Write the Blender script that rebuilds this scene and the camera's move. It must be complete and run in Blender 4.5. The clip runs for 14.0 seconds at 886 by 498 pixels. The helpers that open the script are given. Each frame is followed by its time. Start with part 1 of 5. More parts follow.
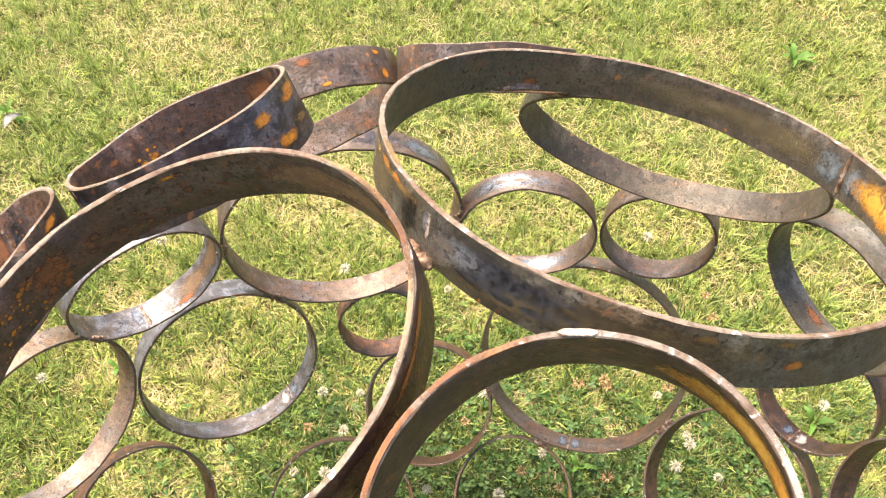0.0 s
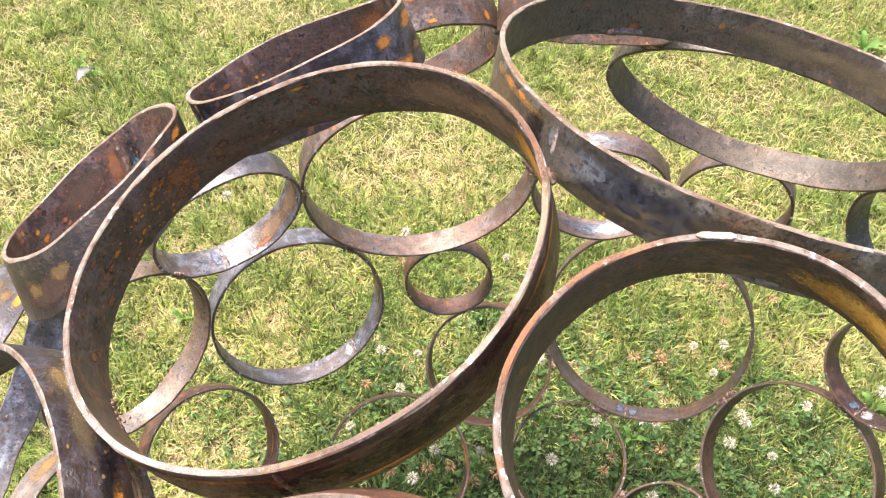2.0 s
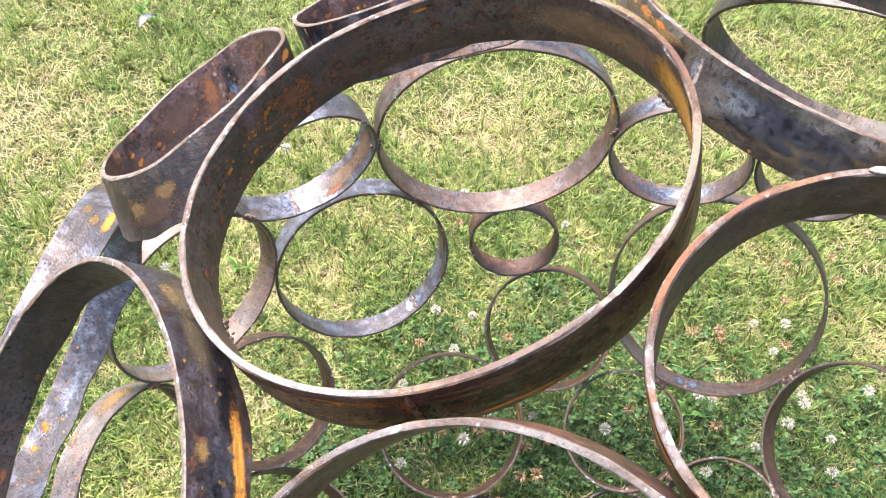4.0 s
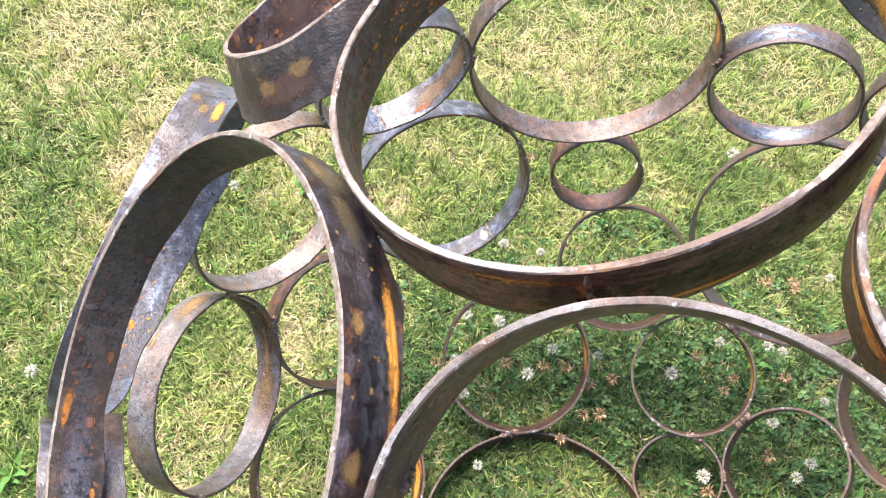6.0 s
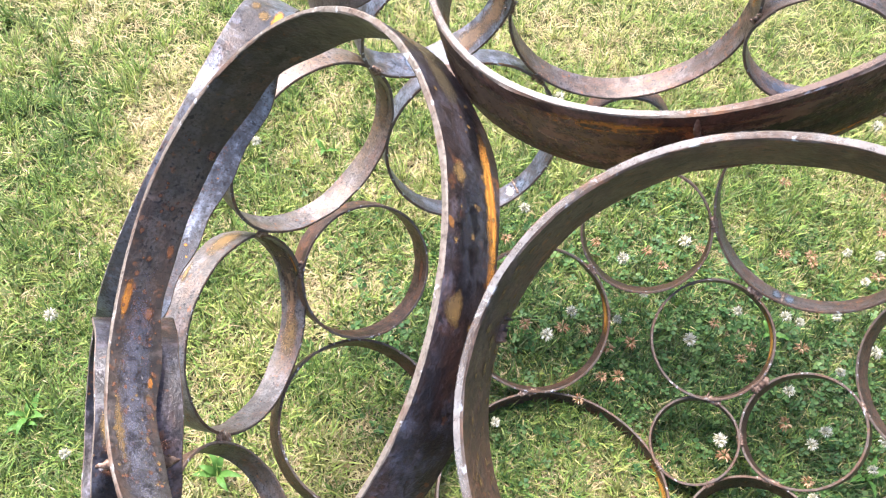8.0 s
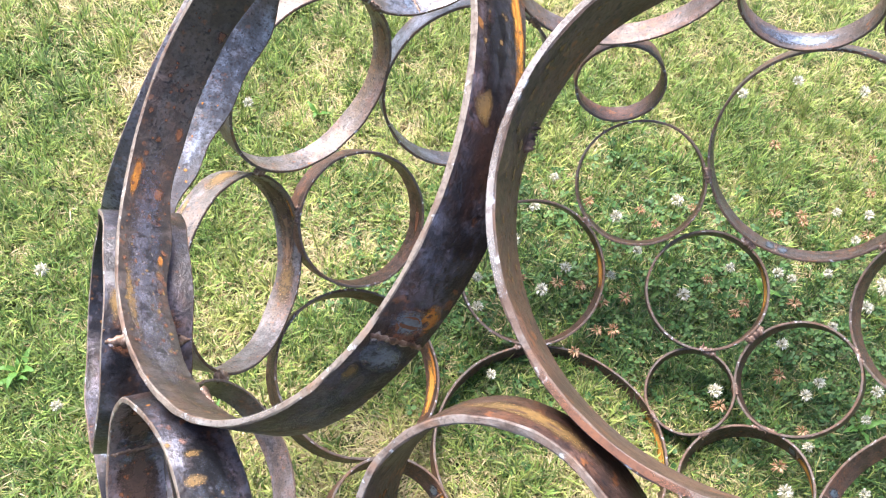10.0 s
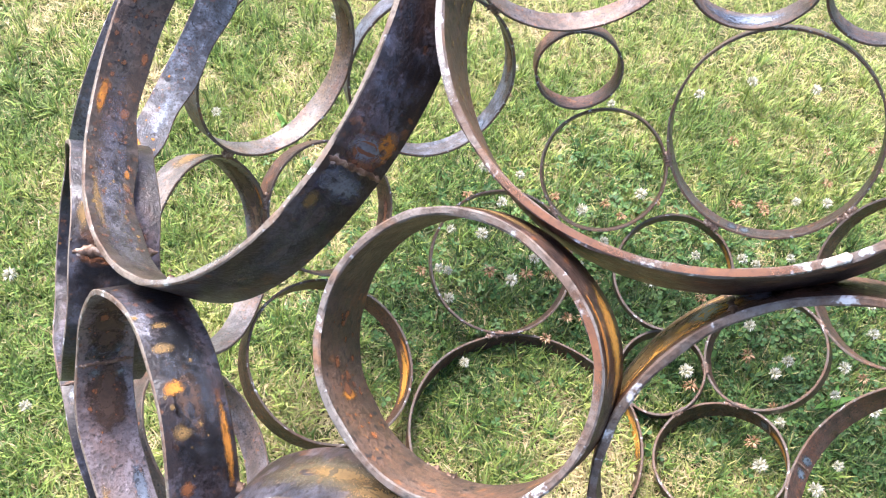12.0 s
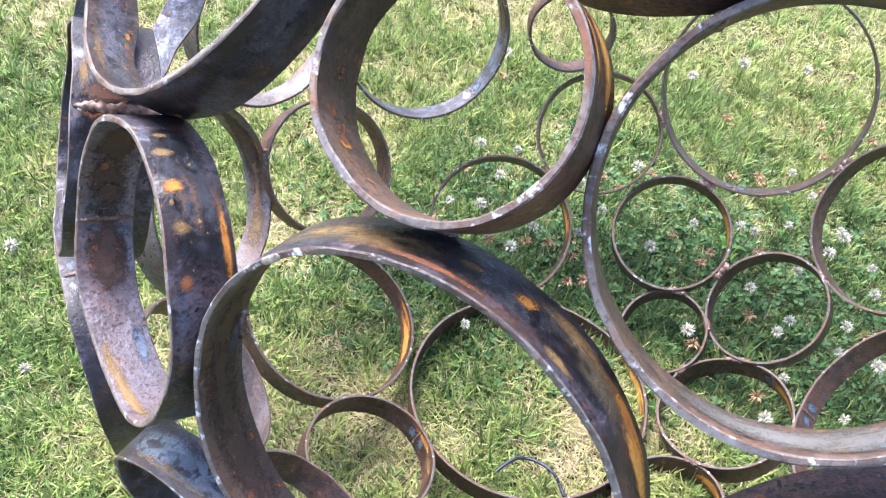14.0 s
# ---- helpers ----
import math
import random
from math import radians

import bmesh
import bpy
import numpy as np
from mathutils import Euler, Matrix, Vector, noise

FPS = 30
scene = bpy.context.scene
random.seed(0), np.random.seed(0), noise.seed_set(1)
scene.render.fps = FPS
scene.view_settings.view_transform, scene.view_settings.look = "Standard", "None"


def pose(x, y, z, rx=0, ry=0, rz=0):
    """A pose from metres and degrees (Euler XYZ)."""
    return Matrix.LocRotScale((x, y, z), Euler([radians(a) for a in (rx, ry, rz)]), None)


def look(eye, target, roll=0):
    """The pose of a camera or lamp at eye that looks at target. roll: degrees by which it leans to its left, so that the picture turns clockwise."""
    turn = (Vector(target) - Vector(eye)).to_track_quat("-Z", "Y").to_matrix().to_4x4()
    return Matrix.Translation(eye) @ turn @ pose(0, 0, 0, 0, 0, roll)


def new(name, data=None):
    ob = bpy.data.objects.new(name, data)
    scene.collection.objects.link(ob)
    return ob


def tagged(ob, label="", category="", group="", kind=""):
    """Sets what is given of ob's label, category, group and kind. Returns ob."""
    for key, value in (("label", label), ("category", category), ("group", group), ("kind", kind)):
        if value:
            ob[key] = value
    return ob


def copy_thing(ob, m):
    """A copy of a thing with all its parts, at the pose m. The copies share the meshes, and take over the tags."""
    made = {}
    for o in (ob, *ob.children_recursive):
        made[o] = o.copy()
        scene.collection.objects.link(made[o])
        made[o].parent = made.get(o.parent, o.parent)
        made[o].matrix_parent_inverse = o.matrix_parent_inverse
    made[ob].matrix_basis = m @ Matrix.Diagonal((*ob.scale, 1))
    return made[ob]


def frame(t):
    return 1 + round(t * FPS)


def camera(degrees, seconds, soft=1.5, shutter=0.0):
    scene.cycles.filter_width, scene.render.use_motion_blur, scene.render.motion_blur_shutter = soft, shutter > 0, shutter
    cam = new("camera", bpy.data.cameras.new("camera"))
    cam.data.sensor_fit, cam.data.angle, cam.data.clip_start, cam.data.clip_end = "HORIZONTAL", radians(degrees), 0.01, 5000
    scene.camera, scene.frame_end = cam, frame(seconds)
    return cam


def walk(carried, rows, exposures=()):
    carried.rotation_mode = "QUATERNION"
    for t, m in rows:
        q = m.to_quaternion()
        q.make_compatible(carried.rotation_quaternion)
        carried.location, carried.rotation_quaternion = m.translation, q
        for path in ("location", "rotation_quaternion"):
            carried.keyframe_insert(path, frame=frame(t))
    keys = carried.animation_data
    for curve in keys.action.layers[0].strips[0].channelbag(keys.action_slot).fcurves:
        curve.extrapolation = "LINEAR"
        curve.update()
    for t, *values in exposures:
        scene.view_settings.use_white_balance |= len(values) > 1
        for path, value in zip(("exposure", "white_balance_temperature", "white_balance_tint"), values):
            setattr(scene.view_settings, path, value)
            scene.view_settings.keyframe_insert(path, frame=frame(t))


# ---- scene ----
cam = camera(54.2, 14.0, soft=1.2)
PATH = [
    (0, (-0.035, 0.044, 1.19), (0.024, 1.277, -0.384), 3.8),
    (0.5, (-0.041, 0.033, 1.189), (0.002, 1.267, -0.385), 3.9),
    (1, (-0.051, 0.023, 1.184), (-0.031, 1.254, -0.392), 3.9),
    (1.5, (-0.064, 0.01, 1.182), (-0.067, 1.233, -0.401), 4.0),
    (2, (-0.075, 0.008, 1.174), (-0.095, 1.217, -0.419), 3.7),
    (2.5, (-0.082, 0.004, 1.165), (-0.121, 1.2, -0.438), 3.4),
    (5, (-0.143, -0.009, 1.132), (-0.262, 1.096, -0.531), 4.2),
    (5.5, (-0.154, -0.016, 1.122), (-0.291, 1.056, -0.561), 4.0),
    (6, (-0.165, -0.023, 1.111), (-0.308, 1.027, -0.585), 4.5),
    (6.5, (-0.173, -0.034, 1.102), (-0.318, 1.001, -0.603), 5.0),
    (7, (-0.181, -0.052, 1.095), (-0.326, 0.987, -0.608), 5.6),
    (7.5, (-0.186, -0.067, 1.089), (-0.323, 0.986, -0.605), 6.3),
    (8, (-0.193, -0.078, 1.08), (-0.319, 0.974, -0.616), 7.2),
    (10.5, (-0.193, -0.161, 1.029), (-0.272, 0.946, -0.635), 9.0),
    (11, (-0.183, -0.178, 1.02), (-0.243, 0.962, -0.622), 9.0),
    (11.5, (-0.174, -0.195, 1.008), (-0.226, 0.972, -0.615), 8.8),
    (12, (-0.168, -0.218, 1.0), (-0.229, 0.981, -0.6), 8.4),
    (12.5, (-0.163, -0.246, 0.983), (-0.228, 0.981, -0.595), 8.1),
    (13, (-0.159, -0.27, 0.974), (-0.227, 0.986, -0.581), 7.8),
    (13.5, (-0.152, -0.292, 0.953), (-0.225, 0.982, -0.587), 7.4),
    (14, (-0.146, -0.306, 0.935), (-0.229, 0.979, -0.595), 6.8),
]
SUN_ELEVATION, SUN_AZIMUTH, SUN_STRENGTH, SUN_WIDTH, SKY_STRENGTH = 60.0, -46.0, 3.6, 38.0, 0.115
EXPOSURES = [(0.0, 2.05, 7700, 13), (1.0, 2.05, 7700, 13), (1.5, 2.05, 7500, 14), (2.0, 2.04, 6900, 18), (2.5, 2.04, 6100, 20), (5.0, 2.04, 6100, 14), (8.0, 2.05, 5950, 15), (11.5, 2.11, 5950, 16), (14.0, 2.15, 5450, 18)]
walk(cam, [(t, look(eye, target, roll)) for t, eye, target, roll in PATH], exposures=EXPOSURES)

# ---- daylight: bright thin cloud, soft sun ----
world = bpy.data.worlds.new("world")
scene.world = world
world.use_nodes = True
wn = world.node_tree
sky = wn.nodes.new("ShaderNodeTexSky")
sky.sky_type, sky.sun_disc = "NISHITA", False
sky.sun_elevation, sky.sun_rotation = radians(SUN_ELEVATION), radians(SUN_AZIMUTH)
sky.air_density, sky.dust_density, sky.ozone_density = 1.0, 3.0, 1.0
back = wn.nodes["Background"]
back.inputs["Strength"].default_value = SKY_STRENGTH
wn.links.new(sky.outputs["Color"], back.inputs["Color"])

sun = new("sun", bpy.data.lights.new("sun", "SUN"))
sun.data.energy, sun.data.angle, sun.data.color = SUN_STRENGTH, radians(SUN_WIDTH), (1.0, 0.95, 0.86)
az, el = radians(SUN_AZIMUTH), radians(SUN_ELEVATION)
sun.matrix_world = look((0, 0, 0), (-math.sin(az) * math.cos(el), -math.cos(az) * math.cos(el), -math.sin(el)))
sun.location = (0, 0, 8)


# ---- material tools ----
def material(name):
    mat = bpy.data.materials.new(name)
    mat.use_nodes = True
    return mat, mat.node_tree, mat.node_tree.nodes["Principled BSDF"]


def node(tree, kind, links=(), operation="", attribute_name=""):
    n = tree.nodes.new(kind)
    if operation:
        n.operation = operation
    if attribute_name:
        n.attribute_name = attribute_name
    for socket, source in links:
        if hasattr(source, "links"):
            tree.links.new(source, n.inputs[socket])
        else:
            n.inputs[socket].default_value = source
    return n


def ramp(tree, source, *stops):
    n = tree.nodes.new("ShaderNodeValToRGB")
    while len(n.color_ramp.elements) < len(stops):
        n.color_ramp.elements.new(0.5)
    for e, (at, colour) in zip(n.color_ramp.elements, stops):
        e.position = at
        e.color = (*colour, 1) if isinstance(colour, tuple) else (colour, colour, colour, 1)
    tree.links.new(source, n.inputs["Fac"])
    return n.outputs["Color"]


def mixed(tree, fac, a, b, kind="MIX"):
    n = tree.nodes.new("ShaderNodeMix")
    n.data_type, n.blend_type = "RGBA", kind
    for socket, source in ((0, fac), (6, a), (7, b)):
        if hasattr(source, "links"):
            tree.links.new(source, n.inputs[socket])
        elif isinstance(source, tuple):
            n.inputs[socket].default_value = (*source, 1)
        else:
            n.inputs[socket].default_value = source
    return n.outputs[2]


def cloud(tree, where, scale, detail=4.0, rough=0.6):
    return node(tree, "ShaderNodeTexNoise", (("Vector", where), ("Scale", scale), ("Detail", detail), ("Roughness", rough))).outputs["Fac"]


def own_space(tree):
    """Object coordinates, shifted by the object's random number, so that no two rings show the same marks."""
    coords = tree.nodes.new("ShaderNodeTexCoord").outputs["Object"]
    info = tree.nodes.new("ShaderNodeObjectInfo").outputs["Random"]
    far = node(tree, "ShaderNodeMath", ((0, info), (1, 37.0)), operation="MULTIPLY").outputs[0]
    return node(tree, "ShaderNodeVectorMath", ((0, coords), (1, far)), operation="ADD").outputs[0], info


def steel(name, dark, brown, grey, shine, rusty=1.0, bare=0.58):
    """Mill scale and rust film: broad soft stains drawn out along the band, fine grain and pits on top."""
    mat, tree, bsdf = material(name)
    where, info = own_space(tree)
    drawn = node(tree, "ShaderNodeVectorMath", ((0, where), (1, (1.0, 1.0, 2.4))), operation="MULTIPLY").outputs[0]
    broad = cloud(tree, drawn, 9.0, 4.0, 0.6)
    cast = cloud(tree, drawn, 21.0, 5.0, 0.62)
    film = cloud(tree, drawn, 15.0, 5.0, 0.66)
    mottle = cloud(tree, where, 130.0, 5.0, 0.7)
    grain = cloud(tree, where, 480.0, 3.0, 0.7)
    pits = cloud(tree, where, 240.0, 2.0, 0.5)
    tone = mixed(tree, ramp(tree, broad, (0.42, 0.0), (0.65, 1.0)), dark, brown)
    scale_edge = node(tree, "ShaderNodeMath", ((0, mottle), (1, 0.32), (2, -0.16)), operation="MULTIPLY_ADD").outputs[0]
    scale_edge = node(tree, "ShaderNodeMath", ((0, scale_edge), (1, cast)), operation="ADD").outputs[0]
    worn = ramp(tree, scale_edge, (0.47, 0.0), (0.64, 0.8))
    tone = mixed(tree, worn, tone, grey)
    film_mask = ramp(tree, film, (0.50, 0.0), (0.70, 0.8 * rusty))
    tone = mixed(tree, film_mask, tone, (0.150, 0.060, 0.030))
    rust = cloud(tree, drawn, 34.0, 5.0, 0.7)
    rust_mask = ramp(tree, rust, (0.60, 0.0), (0.74, 0.8 * rusty))
    tone = mixed(tree, rust_mask, tone, (0.18, 0.068, 0.026))
    blotch = cloud(tree, where, 95.0, 4.0, 0.62)
    where_blotched = ramp(tree, cloud(tree, drawn, 13.0, 2.0, 0.5), (0.36, 0.25), (0.60, 1.0))
    blotched = node(tree, "ShaderNodeMath", ((0, ramp(tree, blotch, (0.49, 0.0), (0.57, 0.72))), (1, where_blotched)), operation="MULTIPLY").outputs[0]
    tone = mixed(tree, blotched, tone, tuple(0.55 * d + 0.004 for d in dark))
    bloom_mask = node(tree, "ShaderNodeMath", ((0, ramp(tree, blotch, (0.36, 0.55), (0.43, 0.0))), (1, where_blotched)), operation="MULTIPLY").outputs[0]
    tone = mixed(tree, bloom_mask, tone, mixed(tree, 0.35 * rusty, grey, (0.20, 0.075, 0.03)))
    tone = mixed(tree, ramp(tree, grain, (0.47, 0.0), (0.66, 0.75)), tone, (0.030, 0.019, 0.015))
    pit_mask = ramp(tree, pits, (0.63, 0.0), (0.69, 0.8))
    tone = mixed(tree, pit_mask, tone, (0.014, 0.012, 0.013))
    fleck = cloud(tree, where, 120.0, 1.0, 0.4)
    tone = mixed(tree, ramp(tree, fleck, (0.775, 0.0), (0.81, 0.85)), tone, (0.30, 0.125, 0.03))
    spots = cloud(tree, where, 175.0, 2.0, 0.5)
    spotted = node(tree, "ShaderNodeMath", ((0, ramp(tree, spots, (0.60, 0.0), (0.66, 0.85 * rusty))), (1, ramp(tree, rust, (0.47, 0.0), (0.60, 1.0)))), operation="MULTIPLY").outputs[0]
    tone = mixed(tree, spotted, tone, (0.24, 0.088, 0.028))
    tree.links.new(tone, bsdf.inputs["Base Color"])
    rough = ramp(tree, mottle, (0.35, shine), (0.65, shine + 0.16))
    rough = mixed(tree, film_mask, rough, (0.66, 0.66, 0.66))
    rough = mixed(tree, rust_mask, rough, (0.82, 0.82, 0.82))
    tree.links.new(rough, bsdf.inputs["Roughness"])
    metal = ramp(tree, worn, (0.1, 0.28 * bare), (0.9, bare))
    metal = mixed(tree, rust_mask, metal, (0.03, 0.03, 0.03))
    tree.links.new(metal, bsdf.inputs["Metallic"])
    height = mixed(tree, 0.5, mottle, grain)
    bump = node(tree, "ShaderNodeBump", (("Height", height), ("Strength", 0.8), ("Distance", 0.0013)))
    tree.links.new(bump.outputs["Normal"], bsdf.inputs["Normal"])
    return mat


def stain(name, light, deep, rough, metal=0.0, most=0.92):
    """A thin patch lying on steel, ragged and thinning out at its border."""
    mat, tree, bsdf = material(name)
    where, info = own_space(tree)
    mottle = cloud(tree, where, 75.0, 6.0, 0.72)
    grain = cloud(tree, where, 380.0, 4.0, 0.75)
    tone = mixed(tree, ramp(tree, mottle, (0.36, 0.0), (0.64, 1.0)), light, deep)
    tone = mixed(tree, ramp(tree, grain, (0.50, 0.0), (0.66, 0.6)), tone, tuple(0.45 * c for c in deep))
    if metal > 0.25:
        pits = ramp(tree, cloud(tree, where, 230.0, 2.0, 0.5), (0.56, 0.0), (0.62, 0.8))
        tone = mixed(tree, pits, tone, tuple(0.22 * c for c in deep))
    tree.links.new(tone, bsdf.inputs["Base Color"])
    bsdf.inputs["Roughness"].default_value = rough
    bsdf.inputs["Metallic"].default_value = metal
    spread = node(tree, "ShaderNodeAttribute", attribute_name="spread").outputs["Fac"]
    ragged = node(tree, "ShaderNodeMath", ((0, grain), (1, mottle)), operation="ADD").outputs[0]
    ragged = node(tree, "ShaderNodeMath", ((0, ragged), (1, -1.0)), operation="ADD").outputs[0]
    ragged = node(tree, "ShaderNodeMath", ((0, ragged), (1, 1.25)), operation="MULTIPLY").outputs[0]
    cover = node(tree, "ShaderNodeMath", ((0, spread), (1, ragged)), operation="ADD").outputs[0]
    cover = ramp(tree, cover, (0.08, 0.0), (0.55, most))
    clear = tree.nodes.new("ShaderNodeBsdfTransparent")
    both = node(tree, "ShaderNodeMixShader", ((0, cover), (1, clear.outputs[0]), (2, bsdf.outputs[0])))
    tree.links.new(both.outputs[0], tree.nodes["Material Output"].inputs["Surface"])
    return mat


def cut_edge(name, pale, rusty, warm, shift=0.03, bare=0.0):
    """A torch-cut lip: pale scale broken by rust in short runs, with specks of bare metal."""
    mat, tree, bsdf = material(name)
    where, info = own_space(tree)
    broad = cloud(tree, where, 17.0, 4.0, 0.65)
    mottle = cloud(tree, where, 95.0, 6.0, 0.75)
    grain = cloud(tree, where, 330.0, 4.0, 0.7)
    mask = node(tree, "ShaderNodeMath", ((0, mottle), (1, 0.7), (2, broad)), operation="MULTIPLY_ADD").outputs[0]
    tone = mixed(tree, ramp(tree, mask, (0.76 + shift, 0.0), (0.96 + shift, 1.0)), pale, rusty)
    heat = cloud(tree, where, 26.0, 4.0, 0.65)
    tone = mixed(tree, ramp(tree, heat, (0.57 + shift, 0.0), (0.68 + shift, 0.85)), tone, warm)
    tone = mixed(tree, ramp(tree, grain, (0.50, 0.0), (0.66, 0.7)), tone, tuple(0.35 * c for c in rusty))
    rubbed = cloud(tree, where, 130.0, 3.0, 0.6)
    rubbed = node(tree, "ShaderNodeMath", ((0, grain), (1, 0.35), (2, rubbed)), operation="MULTIPLY_ADD").outputs[0]
    rub_mask = ramp(tree, rubbed, (0.80 - bare, 0.0), (0.88 - bare, 0.9))
    tone = mixed(tree, rub_mask, tone, (0.55, 0.54, 0.55))
    tree.links.new(tone, bsdf.inputs["Base Color"])
    tree.links.new(ramp(tree, mottle, (0.35, 0.50), (0.65, 0.85)), bsdf.inputs["Roughness"])
    tree.links.new(ramp(tree, rub_mask, (0.0, 0.05), (1.0, 0.45)), bsdf.inputs["Metallic"])
    bsdf.inputs["Specular IOR Level"].default_value = 0.35
    bump = node(tree, "ShaderNodeBump", (("Height", mixed(tree, 0.4, mottle, grain)), ("Strength", 0.8), ("Distance", 0.0016)))
    tree.links.new(bump.outputs["Normal"], bsdf.inputs["Normal"])
    return mat


def bead_metal(name, pit, low, mid, high):
    mat, tree, bsdf = material(name)
    where, info = own_space(tree)
    mottle = cloud(tree, where, 170.0, 5.0, 0.65)
    tone = ramp(tree, mottle, (0.38, pit), (0.50, low), (0.58, mid), (0.66, high))
    tree.links.new(tone, bsdf.inputs["Base Color"])
    bsdf.inputs["Roughness"].default_value = 0.5
    bsdf.inputs["Metallic"].default_value = 0.4
    return mat


def ground_soil(name):
    mat, tree, bsdf = material(name)
    where = tree.nodes.new("ShaderNodeTexCoord").outputs["Object"]
    broad = cloud(tree, where, 2.2, 4.0)
    fine = cloud(tree, where, 90.0, 5.0, 0.7)
    tone = mixed(tree, ramp(tree, broad, (0.4, 0.0), (0.6, 1.0)), (0.040, 0.040, 0.018), (0.085, 0.066, 0.036))
    tone = mixed(tree, ramp(tree, fine, (0.35, 0.0), (0.65, 1.0)), tone, (0.022, 0.026, 0.010))
    # soil stays darkest round the ball, painting shade between the blades
    apart = node(tree, "ShaderNodeVectorMath", ((0, where), (1, (0.1, 0.4, 0.0))), operation="DISTANCE").outputs["Value"]
    streaks = cloud(tree, where, 28.0, 5.0, 0.7)
    turf = mixed(tree, ramp(tree, broad, (0.38, 0.0), (0.62, 1.0)), (0.062, 0.098, 0.022), (0.125, 0.118, 0.050))
    turf = mixed(tree, ramp(tree, streaks, (0.35, 0.0), (0.65, 0.8)), turf, (0.082, 0.104, 0.027))
    turf = mixed(tree, ramp(tree, fine, (0.40, 0.0), (0.62, 0.7)), turf, (0.034, 0.050, 0.013))
    tone = mixed(tree, ramp(tree, node(tree, "ShaderNodeMath", ((0, apart), (1, 0.25)), operation="MULTIPLY").outputs[0], (0.12, 0.0), (0.22, 1.0)), tone, turf)
    tree.links.new(tone, bsdf.inputs["Base Color"])
    bsdf.inputs["Roughness"].default_value = 0.95
    bsdf.inputs["Specular IOR Level"].default_value = 0.15
    bump = node(tree, "ShaderNodeBump", (("Height", fine), ("Strength", 0.8), ("Distance", 0.01)))
    tree.links.new(bump.outputs["Normal"], bsdf.inputs["Normal"])
    return mat


def leaf_tissue(name, stops, through_light=0.3, rough=0.55, dryness=False):
    """Blades and leaves: a colour for each blade, from green to dry, some light passing through."""
    mat, tree, bsdf = material(name)
    if dryness:
        source = node(tree, "ShaderNodeAttribute", attribute_name="dryness").outputs["Fac"]
    else:
        source = tree.nodes.new("ShaderNodeNewGeometry").outputs["Random Per Island"]
    tone = ramp(tree, source, *stops)
    if dryness:
        island = tree.nodes.new("ShaderNodeNewGeometry").outputs["Random Per Island"]
        other = node(tree, "ShaderNodeMath", ((0, node(tree, "ShaderNodeMath", ((0, island), (1, 37.7)), operation="MULTIPLY").outputs[0]),), operation="FRACT").outputs[0]
        tone = mixed(tree, ramp(tree, other, (0.62, 0.0), (1.0, 0.8)), tone, (0.200, 0.195, 0.100))
        tone = mixed(tree, 1.0, tone, ramp(tree, island, (0.0, 0.38), (0.40, 0.84), (1.0, 1.22)), "MULTIPLY")
    tree.links.new(tone, bsdf.inputs["Base Color"])
    bsdf.inputs["Roughness"].default_value = rough
    bsdf.inputs["Specular IOR Level"].default_value = 0.16
    thin = node(tree, "ShaderNodeBsdfTranslucent", (("Color", tone),))
    both = node(tree, "ShaderNodeMixShader", ((0, through_light), (1, bsdf.outputs[0]), (2, thin.outputs[0])))
    tree.links.new(both.outputs[0], tree.nodes["Material Output"].inputs["Surface"])
    return mat


STEEL = steel("brown_rusty_steel", (0.036, 0.019, 0.014), (0.132, 0.056, 0.034), (0.138, 0.084, 0.068), 0.38)
STEEL_OLIVE = steel("dull_dark_olive_steel", (0.038, 0.036, 0.030), (0.098, 0.082, 0.050), (0.145, 0.146, 0.138), 0.33, 0.3)
STEEL_PITTED = steel("pitted_purple_brown_steel", (0.052, 0.032, 0.030), (0.130, 0.066, 0.050), (0.150, 0.115, 0.118), 0.36, 0.8)
STEEL_DULL = steel("dull_grey_brown_steel", (0.048, 0.040, 0.032), (0.100, 0.076, 0.050), (0.115, 0.100, 0.085), 0.42, 0.4)
STEEL_UMBER = steel("umber_black_steel", (0.026, 0.020, 0.017), (0.082, 0.055, 0.038), (0.105, 0.092, 0.088), 0.38, 0.5)
STEEL_BROWN = steel("plain_brown_rusty_steel", (0.050, 0.030, 0.021), (0.122, 0.067, 0.041), (0.118, 0.085, 0.067), 0.48, 0.8, 0.25)
# pitted steel whose pale violet carries the sky's reflection in its base colour
STEEL_VIOLET = steel("sky_violet_pitted_steel", (0.115, 0.095, 0.105), (0.160, 0.105, 0.090), (0.250, 0.225, 0.255), 0.33, 0.45)
STEEL_BLUE = steel("blue_black_mill_scale_steel", (0.011, 0.010, 0.013), (0.038, 0.026, 0.022), (0.122, 0.120, 0.152), 0.31, 0.5)
# mill scale made bluer to stand in for mirrored blue sky
STEEL_SHEEN = steel("blue_sheen_mill_scale_steel", (0.048, 0.050, 0.060), (0.090, 0.070, 0.060), (0.215, 0.238, 0.295), 0.30, 0.3)
STEEL_GREY = steel("worn_grey_steel", (0.062, 0.044, 0.036), (0.118, 0.074, 0.050), (0.178, 0.154, 0.154), 0.36)
STEEL_PALE = steel("bare_worn_steel", (0.105, 0.092, 0.083), (0.150, 0.096, 0.056), (0.212, 0.202, 0.206), 0.36, 0.85)
EDGE = cut_edge("torch_cut_edge", (0.165, 0.134, 0.108), (0.105, 0.062, 0.043), (0.18, 0.085, 0.040))
EDGE_WORN = cut_edge("rubbed_bright_edge", (0.140, 0.120, 0.106), (0.098, 0.062, 0.045), (0.17, 0.080, 0.040), -0.03, 0.03)
